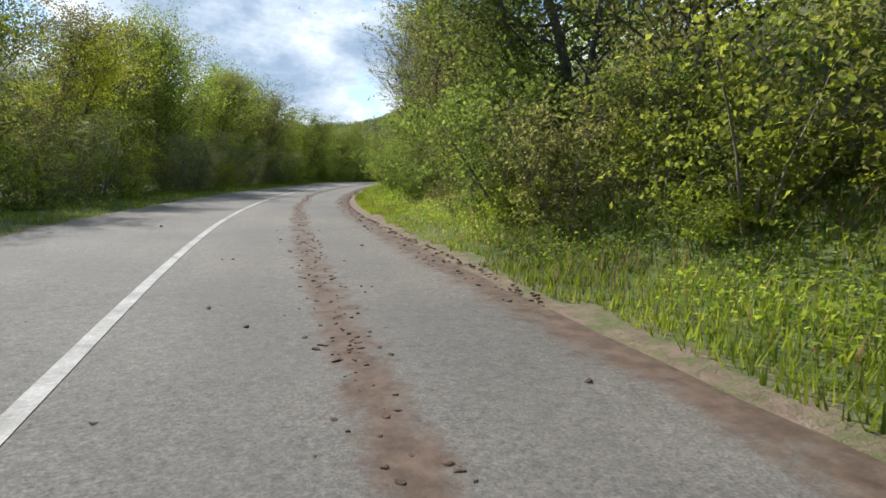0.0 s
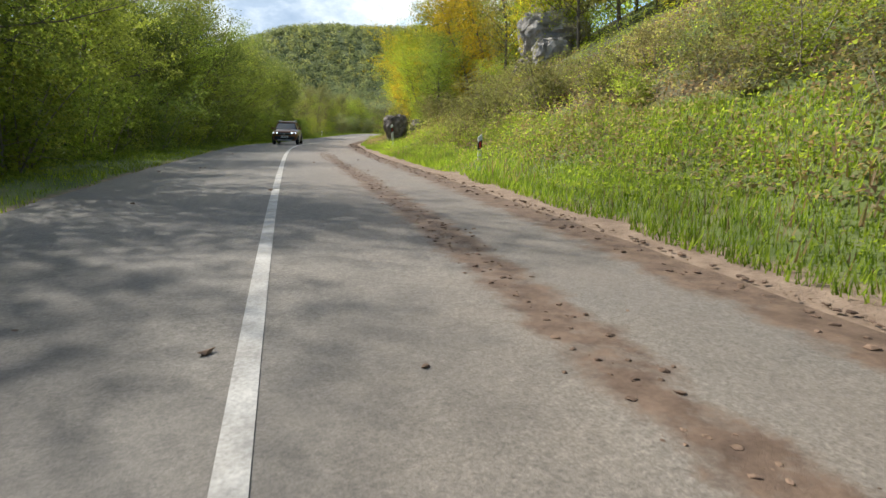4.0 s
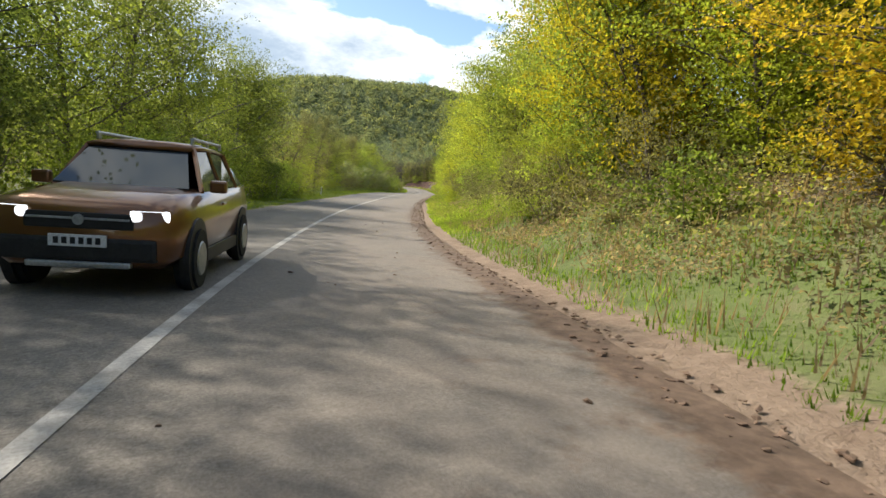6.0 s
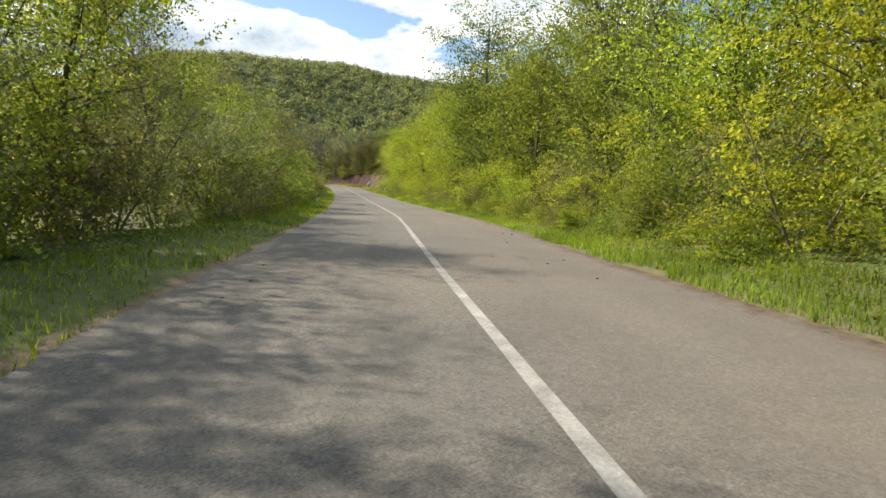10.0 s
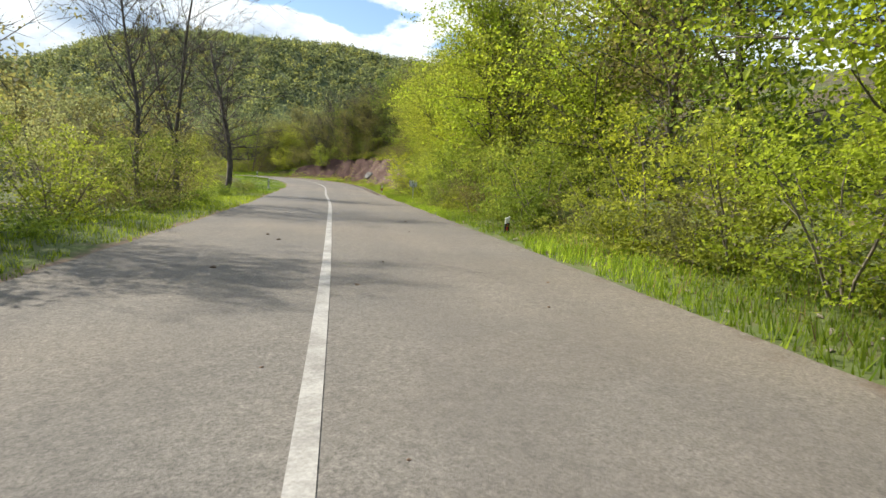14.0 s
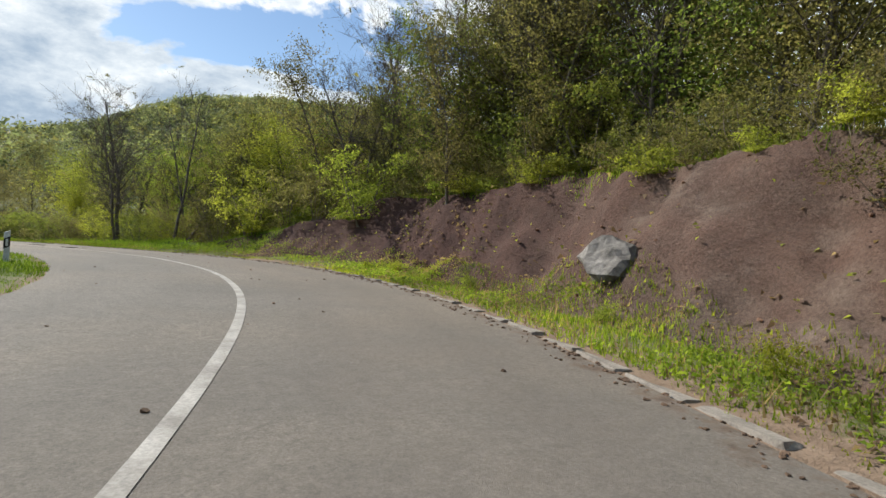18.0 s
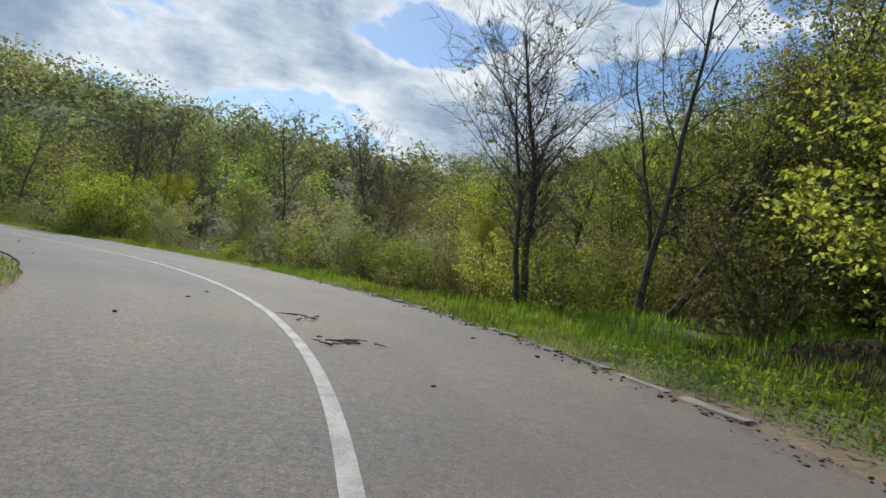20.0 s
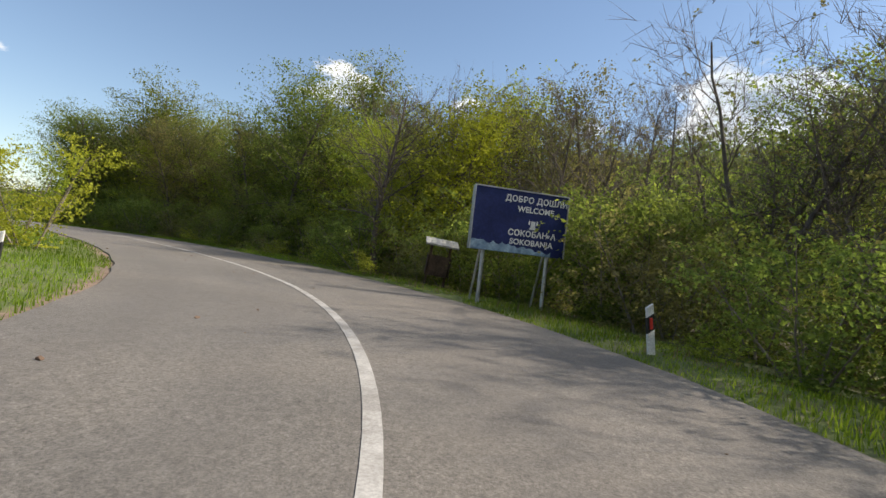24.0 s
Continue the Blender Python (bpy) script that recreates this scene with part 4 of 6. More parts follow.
for kind, x, y, k in (("big_bare", 112.8, 248.6, 0.85), ("bare_two", 108.2, 241.8, 1.2), ("bare", 106.0, 239.5, 1.15), ("bare_two", 91.3, 311.9, 0.95), ("big_bare", 83.4, 298.4, 0.74), ("big_bare", 78.8, 300.4, 0.9), ("bare_two", 72.9, 307.4, 1.3), ("bare", 93.0, 335.3, 1.1), ("bare_two", 142.7, 288.5, 1.05), ("bare", 97.0, 314.6, 0.9),
                      ("bare", 134.7, 301.4, 1.15), ("bare_two", 138.6, 303.2, 1.05), ("bare", 134.5, 300.9, 0.9)):
    put(kind, TREES, x, y, k, "bare trees by the bend")
for kind, x, y, k in (("olive", 142.0, 298.1, 0.8), ("olive", 143.1, 301.9, 0.9), ("olive", 143.1, 287.3, 0.7), ("olive", 142.3, 281.5, 0.85), ("spring", 140.0, 300.7, 0.6)):
    put(kind, TREES, x, y, k, ALONG)
for kind, x, y, k in (("spring", 139.4, 293.8, 1.25), ("olive", 140.5, 291.7, 1.3), ("olive", 140.9, 289.4, 1.1), ("spring", 141.3, 285.9, 1.2), ("olive", 138.5, 296.1, 1.2)):
    put(kind, SHRUBS, x, y, k, "shrubs along the road")
put("olive", TREES, 140.3, 298.3, 1.0, ALONG)
put("spring", TREES, 142.4, 295.4, 0.95, ALONG)
put("olive", TREES, 139.2, 301.0, 0.9, ALONG)
put("big_bare", TREES, 143.3, 291.8, 0.72, "bare trees by the bend")
_lean = put("bare_two", TREES, 137.2, 299.0, 1.15, "bare trees by the bend")
_lean.matrix_basis = Matrix.Translation(_lean.location) @ Matrix.Rotation(radians(15), 4, Vector((-0.084, 0.996, 0.0))) @ Matrix.Diagonal((1.1, 1.1, 1.15, 1))

# ---- shrubs ----
EDGE = "shrubs along the road"
row(SHRUBS, ["pale", "pale", "olive", "pale", "spring"], -8, 60, 1.5, -5.8, -7.2, (0.8, 1.15), EDGE)
row(SHRUBS, ["deep", "spring", "spring"], 60, 148, 1.9, -5.4, -7.2, (0.85, 1.25), EDGE)
row(SHRUBS, ["spring", "olive", "pale"], 168, 200, 1.7, -6.2, -8.2, (0.85, 1.3), EDGE)
row(SHRUBS, ["olive", "spring", "pale", "deep"], 200, 266, 2.2, -5.4, -7.4, (0.8, 1.3), EDGE)
row(SHRUBS, ["olive", "spring", "pale"], 266, 284, 3.0, -6.4, -8.0, (0.6, 0.9), EDGE)
row(SHRUBS, ["spring", "olive", "deep"], 288, 330, 3.4, -9.0, -13.0, (0.65, 1.0), EDGE, 8.0)
row(SHRUBS, ["spring", "deep", "olive", "deep"], 0, 46, 1.3, 6.1, 7.6, (0.75, 1.15), EDGE)
row(SHRUBS, ["olive", "olive", "yellow", "olive"], 46, 114, 2.0, 7.4, 10.5, (0.45, 0.85), EDGE)
row(SHRUBS, ["yellow", "olive", "spring", "olive"], 113, 141, 1.3, 7.8, 10.2, (0.6, 0.95), EDGE)
row(SHRUBS, ["yellow", "spring", "yellow", "olive"], 141, 200, 1.6, 6.2, 7.8, (0.7, 1.2), EDGE)
row(SHRUBS, ["spring", "olive", "yellow", "spring", "yellow"], 200, 282, 2.3, 5.4, 6.8, (0.65, 1.05), EDGE)
row(SHRUBS, ["spring", "yellow", "olive"], 278, 305, 1.5, 8.5, 10.2, (0.65, 1.05), EDGE)
row(SHRUBS, ["olive", "deep", "pale", "olive"], 305, 331, 1.3, 8.7, 10.2, (0.6, 0.95), EDGE)
row(SHRUBS, ["yellow", "olive", "spring"], 267, 284, 1.7, 6.0, 8.0, (0.8, 1.2), EDGE)
row(SHRUBS, ["olive", "spring", "deep", "olive"], 331, 344, 1.3, 9.2, 12.5, (0.7, 1.2), EDGE)
row(SHRUBS, ["olive", "deep", "spring"], 338, 352, 0.9, 6.6, 9.5, (0.5, 0.85), EDGE)
row(SHRUBS, ["deep", "olive"], 336, 352, 1.2, 9.5, 13.0, (0.8, 1.1), EDGE)
row(SHRUBS, ["pale", "spring", "olive", "pale"], 346, 372, 1.7, 6.0, 9.0, (0.6, 0.95), EDGE)
row(SHRUBS, ["olive", "pale", "olive"], 366, 373, 1.5, 5.6, 7.6, (0.6, 1.0), EDGE)
row(SHRUBS, ["deep", "olive", "deep"], 373, 440, 1.5, 5.6, 7.6, (0.6, 1.0), EDGE)
row(SHRUBS, ["olive", "spring", "olive"], 366, 373, 1.8, 7.6, 10.5, (0.8, 1.2), EDGE)
row(SHRUBS, ["deep", "deep", "olive"], 373, 440, 1.8, 7.6, 10.5, (1.0, 1.45), EDGE)
row(SHRUBS, ["yellow", "olive", "spring"], 278, 289, 1.2, 5.9, 7.8, (0.5, 0.85), EDGE)
put("spring", SHRUBS, 112.5, 313.2, 1.35, EDGE)
put("yellow", SHRUBS, 112.7, 314.5, 1.2, EDGE)
put("spring", SHRUBS, 113.8, 313.6, 1.3, EDGE)
for kind, x, y, k in (("deep", 89.3, 307.2, 1.3), ("deep", 87.7, 304.9, 1.2), ("deep", 85.6, 303.5, 1.25), ("olive", 91.3, 308.0, 1.2), ("deep", 86.9, 306.9, 1.5), ("deep", 83.4, 301.5, 1.2), ("yellow", 94.5, 294.2, 0.9), ("spring", 94.4, 291.1, 1.0), ("yellow", 92.0, 290.7, 0.9), ("spring", 94.8, 287.6, 1.0)):
    put(kind, SHRUBS, x, y, k, EDGE)


# ---- brambles ----
LOW = "brambles on the verge"
row(BRAMBLES, ["green", "olive", "bright"], -4, 24, 1.1, 5.8, 8.2, (0.5, 0.9), LOW)
row(BRAMBLES, ["olive", "olive", "green", "olive"], 20, 140, 1.9, 6.3, 9.8, (0.7, 1.3), LOW)
row(BRAMBLES, ["bright", "green"], 140, 200, 2.2, 5.5, 6.6, (0.6, 1.0), LOW)
row(BRAMBLES, ["green", "olive", "green"], 200, 283, 1.7, 5.0, 5.9, (0.6, 1.0), LOW)
row(BRAMBLES, ["green", "olive"], 200, 284, 3.2, -5.0, -5.8, (0.5, 0.85), LOW)
row(BRAMBLES, ["green", "bright", "olive"], 280, 304, 1.0, 7.7, 9.0, (0.5, 1.0), LOW)
row(BRAMBLES, ["green", "olive", "olive"], 304, 338, 1.0, 8.1, 9.2, (0.5, 0.9), LOW)
row(BRAMBLES, ["green", "bright"], 284, 326, 3.6, 4.9, 5.9, (0.25, 0.45), LOW)
row(BRAMBLES, ["olive", "green"], 343, 436, 2.0, 5.2, 6.2, (0.5, 0.85), LOW)


# ---- woods behind, hill forest, grass: uncountable ----
def many(name, label, category, mat, verts, faces):
    ob = new(name, mesh_from(name, verts, faces, mat))
    return tagged(ob, label, category, kind="stuff")


def woods(name, label, mat, seed, spots, heights, leaves, leaf, spread):
    """Joined far trees: stem lines and clumped crowns."""
    rng = np.random.default_rng(seed)
    n = len(spots)
    z = ground_z(spots[:, 0], spots[:, 1])
    h = rng.uniform(*heights, n)
    a = rng.normal(size=(n, leaves, 3))
    a /= np.linalg.norm(a, axis=2)[:, :, None]
    a *= rng.uniform(0.45, 1.05, (n, leaves, 1))
    lump = 1 + 0.28 * np.sin(a[:, :, 0:1] * 4 + rng.uniform(0, 6, (n, 1, 1))) * np.cos(a[:, :, 2:3] * 5)
    c = a * lump * np.stack([spread * h, spread * h, 0.42 * h], 1)[:, None] + np.stack([spots[:, 0], spots[:, 1], z + 0.56 * h], 1)[:, None]
    v, f = leaf_blades(rng, c.reshape(-1, 3), leaf, up=0.7)
    return many(name, label, "woodland", mat, v, f)


def spread_over(seed, n, s0, s1, d0, d1, gap):
    rng = np.random.default_rng(seed)
    s, d = rng.uniform(s0, s1, n), rng.uniform(min(d0, d1), max(d0, d1), n)
    x, y, _, _ = on_road(s, d)
    ok = np.abs(nearest(x, y)[1]) > gap
    return np.stack([x[ok], y[ok]], 1)


woods("woodland", "spring-green woodland rising behind the road", L_SPRING, 21, spread_over(21, 260, -20, 330, 14, 45, 12), (7.0, 11.0), 336, 0.36, 0.30)
woods("woodland", "deep-green woodland beyond the verge", L_DEEP, 22, spread_over(22, 150, -20, 160, -34, -13, 11), (7.0, 10.0), 336, 0.36, 0.30)
woods("woodland", "olive and brown half-leafed woodland in the valley", L_OLIVE, 23, np.concatenate([spread_over(23, 170, 150, 310, -60, -14, 13), spread_over(26, 120, 330, 372, 20, 70, 18)]), (5.0, 8.5), 500, 0.28, 0.28)
woods("woodland", "shady woodland behind the welcome board", L_DEEP, 25, spread_over(25, 170, 366, 455, 13, 55, 12), (8.0, 12.0), 640, 0.26, 0.30)
woods("woodland", "mixed woodland climbing the foot of the hill", L_DEEP, 27, spread_over(27, 150, 366, 432, 20, 75, 19), (9.0, 14.5), 760, 0.29, 0.26)
woods("woodland", "young light-green woodland at the foot of the hill", L_SPRING, 28, spread_over(28, 90, 362, 432, 22, 60, 21), (7.0, 11.0), 900, 0.23, 0.27)
woods("woodland", "brownish woodland at the turn of the road", L_OLIVE, 24, spread_over(24, 140, 296, 345, 13, 48, 12), (6.0, 10.0), 620, 0.26, 0.27)

_r = np.random.default_rng(31)
_hx, _hy = _r.uniform(-460, 760, 54000), _r.uniform(230, 830, 54000)
_far = np.hypot(_hx - 110, _hy - 240)
_hz = ground_z(_hx, _hy)
_rid = np.array(RIDGE, float)
_az, _ra = np.arctan2(_rid[:, 0] - 110, _rid[:, 1] - 240)[::-1], np.hypot(_rid[:, 0] - 110, _rid[:, 1] - 240)[::-1]
_keep = (_far > 110) & (_hz > 3.0) & (_far < np.interp(np.arctan2(_hx - 110, _hy - 240), _az, _ra) + 30) & (np.abs(nearest(_hx, _hy)[1]) > 70)
_hx, _hy = _hx[_keep][:16500], _hy[_keep][:16500]
_near = np.hypot(_hx - 110, _hy - 240) < 300
_pick = _r.uniform(0, 1, len(_hx))
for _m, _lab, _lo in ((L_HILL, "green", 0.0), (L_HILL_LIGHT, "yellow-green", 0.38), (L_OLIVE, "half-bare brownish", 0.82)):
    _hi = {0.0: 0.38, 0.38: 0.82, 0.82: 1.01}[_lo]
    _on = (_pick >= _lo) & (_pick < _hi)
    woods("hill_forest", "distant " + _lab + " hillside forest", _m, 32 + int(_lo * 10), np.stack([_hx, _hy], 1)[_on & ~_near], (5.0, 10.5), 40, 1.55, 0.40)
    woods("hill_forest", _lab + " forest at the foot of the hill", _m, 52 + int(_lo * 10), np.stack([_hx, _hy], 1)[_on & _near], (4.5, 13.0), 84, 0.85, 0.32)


def blades(seed, n, s0, s1, d0, d1, size, toward=1.0):
    """Grass blades on the verge, thinning towards the asphalt."""
    rng = np.random.default_rng(seed)
    s = rng.uniform(s0, s1, n)
    d = d0 + (d1 - d0) * rng.uniform(0, 1, n) ** toward
    keep = fbm(s * 0.7, d * 0.9, seed) > -0.75 + 0.7 * np.clip(1 - np.abs(d - d0) / 0.35, 0, 1)
    s, d = s[keep], d[keep]
    x, y, z, _ = on_road(s, d)
    z = z + surface(s[None], d[None])[0]
    n = len(s)
    h = size * rng.uniform(0.45, 1.3, n) * (0.75 + 0.5 * fbm(s * 0.4, d * 0.5, 2.0 + seed))
    h = np.maximum(h, 0.05)
    a = rng.uniform(0, 2 * np.pi, n)
    lean = rng.uniform(0.1, 0.7, n) * h
    w = 0.006 + 0.010 * rng.uniform(0, 1, n)
    px, py = np.cos(a), np.sin(a)
    base = np.stack([x, y, z - 0.02], 1)
    side = np.stack([-py * w, px * w, 0 * w], 1)
    tip = base + np.stack([px * lean, py * lean, h], 1)
    v = np.stack([base - side, base + side, tip], 1).reshape(-1, 3)
    return v, np.arange(3 * n).reshape(n, 3)


for label, seed, n, s0, s1, d0, d1, size in (
        ("long grass hanging over the lip of the bank", 75, 16000, 284, 330, 8.2, 9.8, 0.26),
        ("lush grass climbing the low end of the bank", 70, 46000, 274, 297, 4.2, 7.2, 0.15), ("grass thinning out up the foot of the bank", 81, 16000, 294, 314, 4.2, 6.4, 0.12),
        ("tall bright verge grass", 41, 95000, 0, 60, 4.2, 8.2, 0.17), ("rough verge grass", 47, 62000, 60, 101, 4.3, 7.6, 0.20), ("thin short grass on the dry slope", 78, 15000, 101, 119, 4.3, 8.0, 0.15), ("rough verge grass by the hedge", 79, 40000, 119, 150, 4.3, 7.6, 0.21), ("grass on the slope behind the road post", 80, 26000, 143, 162, 5.6, 9.5, 0.24), ("fresh verge grass", 42, 95000, 150, 283, 3.92, 6.2, 0.24),
        ("long grass where the bank ends", 82, 22000, 332, 352, 5.0, 9.5, 0.28), ("patchy grass below the earth bank", 43, 40000, 278, 345, 4.12, 6.7, 0.12), ("verge grass along the bend", 44, 60000, 336, 425, 3.92, 5.8, 0.17),
        ("short verge grass", 45, 110000, 0, 285, -3.42, -6.2, 0.17), ("bright grass inside the bend", 46, 80000, 280, 400, -3.42, -8.0, 0.13)):
    v_, f_ = blades(seed, n, s0, s1, d0, d1, size)
    many("grass", label, "grass", L_GRASS, v_, f_)
for label, seed, n, s0, s1, d0, d1, size in (
        ("dry straw-coloured grass stalks on the verge", 48, 16000, 0, 150, 4.6, 8.2, 0.36), ("dry stalks among the verge grass", 49, 9000, 150, 345, 4.2, 6.4, 0.24), ("dry stalks along the bend", 50, 6000, 340, 425, 4.2, 6.2, 0.24)):
    v_, f_ = blades(seed, n, s0, s1, d0, d1, size)
    many("dry_grass", label, "grass", L_DRY, v_, f_)


def litter(name, label, mat, seed, n, s0, s1, d0, d1, leaf, rise):
    rng = np.random.default_rng(seed)
    s, d = rng.uniform(s0, s1, n), rng.uniform(min(d0, d1), max(d0, d1), n)
    keep = fbm(s * 0.5, d * 0.6, seed * 1.3) > -0.25
    x, y, _, _ = on_road(s[keep], d[keep])
    ok = np.abs(nearest(x, y)[1]) > min(abs(d0), abs(d1)) - 0.1
    x, y = x[ok], y[ok]
    sn, dn = nearest(x, y)
    off = ~in_bank(sn, dn) | (dn > 8.9) | (rise < 0.2)
    x, y, sn, dn = x[off], y[off], sn[off], dn[off]
    zz = np.where(in_bank(sn, dn), np.interp(sn, SS, RZ) + surface(sn[None], dn[None])[0], ground_z(x, y))
    c = np.stack([x, y, zz + 0.03 + rise * rng.uniform(0, 1, len(x)) ** 1.6], 1)
    v, f = leaf_blades(rng, c, leaf, up=0.8)
    return many(name, label, "undergrowth", mat, v, f)


litter("undergrowth", "low green undergrowth and brambles on the slope", L_SPRING, 51, 70000, -10, 285, 6.4, 17, 0.082, 0.55)
litter("undergrowth", "weeds and young growth on the steep slope", L_YELLOW, 55, 46000, 40, 101, 6.0, 13, 0.062, 0.5)
litter("undergrowth", "dry grass and leaf litter on the slope", L_DRY, 52, 12000, 110, 330, 6.2, 12, 0.12, 0.12)
litter("undergrowth", "pale dead leaves and stalks covering the steep slope", L_DRY, 62, 44000, 50, 140, 5.8, 12.5, 0.085, 0.12)
litter("undergrowth", "dry weeds and dead leaves between the slope's bushes", L_DRY, 83, 26000, 60, 97, 5.9, 11.5, 0.066, 0.28)
litter("undergrowth", "dead leaves and bare stalks on the thin grass slope", L_DRY, 77, 30000, 97, 121, 4.9, 11.0, 0.058, 0.07)
litter("undergrowth", "dark green undergrowth beneath the trees", L_DEEP, 53, 34000, -10, 300, -15, -5.6, 0.12, 0.6)
litter("undergrowth", "fallen leaves and weeds below the earth bank", L_DRY, 56, 14000, 276, 334, 4.3, 6.6, 0.055, 0.03)
litter("undergrowth", "sparse weeds and roots on the earth bank", L_SPRING, 63, 900, 276, 332, 6.6, 8.9, 0.09, 0.10)
litter("undergrowth", "low weeds and clover below the earth bank", L_GRASS, 58, 26000, 274, 336, 4.2, 6.1, 0.06, 0.12)
litter("undergrowth", "broad-leaved weeds on the grass verge", L_GRASS, 59, 52000, -5, 99, 4.6, 6.8, 0.052, 0.26)
litter("undergrowth", "dry bramble thicket over the steep slope", L_OLIVE, 76, 60000, 44, 140, 6.2, 11.0, 0.075, 0.75)
litter("undergrowth", "broad-leaved weeds under the shrubs", L_SPRING, 60, 60000, 118, 284, 4.4, 7.4, 0.058, 0.33)
litter("undergrowth", "weeds and saplings under the hedge", L_DEEP, 61, 40000, -5, 290, -7.6, -4.6, 0.09, 0.5)
litter("undergrowth", "thick undergrowth beneath the trees by the bend", L_DEEP, 64, 36000, 326, 352, 6.8, 22, 0.10, 1.3)
litter("undergrowth", "dark undergrowth beneath the bend's trees", L_DEEP, 57, 56000, 330, 400, 6.5, 26, 0.10, 1.0)
litter("undergrowth", "tangled undergrowth along the bend", L_OLIVE, 54, 26000, 330, 425, 5.6, 16, 0.10, 0.7)


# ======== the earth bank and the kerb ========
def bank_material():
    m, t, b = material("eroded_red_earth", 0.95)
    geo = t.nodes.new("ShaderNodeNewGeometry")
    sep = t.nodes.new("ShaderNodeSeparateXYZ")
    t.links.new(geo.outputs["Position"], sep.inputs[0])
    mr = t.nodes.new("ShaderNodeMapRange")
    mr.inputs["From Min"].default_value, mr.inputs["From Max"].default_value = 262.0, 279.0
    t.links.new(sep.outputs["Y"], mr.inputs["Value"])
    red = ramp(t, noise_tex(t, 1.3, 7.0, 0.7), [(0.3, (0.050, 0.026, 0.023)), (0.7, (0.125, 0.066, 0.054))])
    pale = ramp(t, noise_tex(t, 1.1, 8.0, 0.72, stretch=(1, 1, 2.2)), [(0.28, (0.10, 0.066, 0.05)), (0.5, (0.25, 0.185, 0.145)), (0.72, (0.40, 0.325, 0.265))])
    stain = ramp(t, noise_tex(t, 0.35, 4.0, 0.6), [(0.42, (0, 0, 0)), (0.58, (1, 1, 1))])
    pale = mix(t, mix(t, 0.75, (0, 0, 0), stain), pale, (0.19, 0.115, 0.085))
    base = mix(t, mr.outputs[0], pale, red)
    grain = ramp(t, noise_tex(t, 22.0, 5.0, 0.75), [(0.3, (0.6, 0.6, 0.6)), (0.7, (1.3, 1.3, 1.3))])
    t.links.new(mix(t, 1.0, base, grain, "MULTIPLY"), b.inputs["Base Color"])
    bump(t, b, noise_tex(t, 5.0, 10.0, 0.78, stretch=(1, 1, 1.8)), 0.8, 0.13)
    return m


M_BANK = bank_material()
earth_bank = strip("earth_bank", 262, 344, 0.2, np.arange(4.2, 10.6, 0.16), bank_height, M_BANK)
tagged(earth_bank, "eroded red and grey earth bank cut into the slope", "bank", kind="structure")


def bank_z(s, d):
    return float(on_road(s, d)[2]) + float(bank_height(np.array([[s]]), np.array([[d]]))[0, 0])


kerb = new("kerb")
tagged(kerb, "row of pale broken concrete kerb stones", "kerb", kind="structure")
_stones = []
for k in range(4):
    bm = box((0.19, 0.985, 0.24), (0, 0, 0), 0.03, segments=1)
    rk = random.Random(k)
    for v in bm.verts:
        v.co += Vector((rk.uniform(-0.02, 0.02), rk.uniform(-0.03, 0.03), rk.uniform(-0.025, 0.02)))
    me = bpy.data.meshes.new("kerb_stone")
    bm.to_mesh(me)
    bm.free()
    me.materials.append(M_KERB)
    _stones.append(me)
_rk = random.Random(5)
for k in range(56):
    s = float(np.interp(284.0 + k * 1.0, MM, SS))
    if _rk.random() < 0.03:
        continue
    x, y, z, t = on_road(s, 4.05 + _rk.uniform(-0.012, 0.012))
    ob = new("kerb_stone", _stones[_rk.randrange(4)])
    ob.parent = kerb
    ob.matrix_basis = pose(float(x), float(y), float(z) - 0.125 + _rk.uniform(-0.02, 0.012), _rk.uniform(-1, 1), _rk.uniform(-2, 2), math.degrees(float(t)) + _rk.uniform(-0.8, 0.8))


# ======== stones ========
def rock_mesh(name, seed, size, mat, rough=0.22, level=3):
    rng = random.Random(seed)
    bm = bmesh.new()
    bmesh.ops.create_icosphere(bm, subdivisions=level, radius=1.0)
    cuts = [(Vector((rng.gauss(0, 1), rng.gauss(0, 1), rng.gauss(0, 0.8))).normalized(), rng.uniform(0.62, 0.92)) for _ in range(9)]
    off = Vector((seed * 3.1, seed * 1.7, seed))
    for v in bm.verts:
        p = v.co.copy()
        for n_, c_ in cuts:
            over = p.dot(n_) - c_
            if over > 0:
                p -= n_ * over
        p += v.co * (noise.fractal(p * 1.7 + off, 1.0, 2.0, 5) * rough)
        v.co = Vector((p.x * size[0], p.y * size[1], p.z * size[2]))
    me = bpy.data.meshes.new(name)
    bm.to_mesh(me)
    bm.free()
    me.materials.append(mat)
    return me


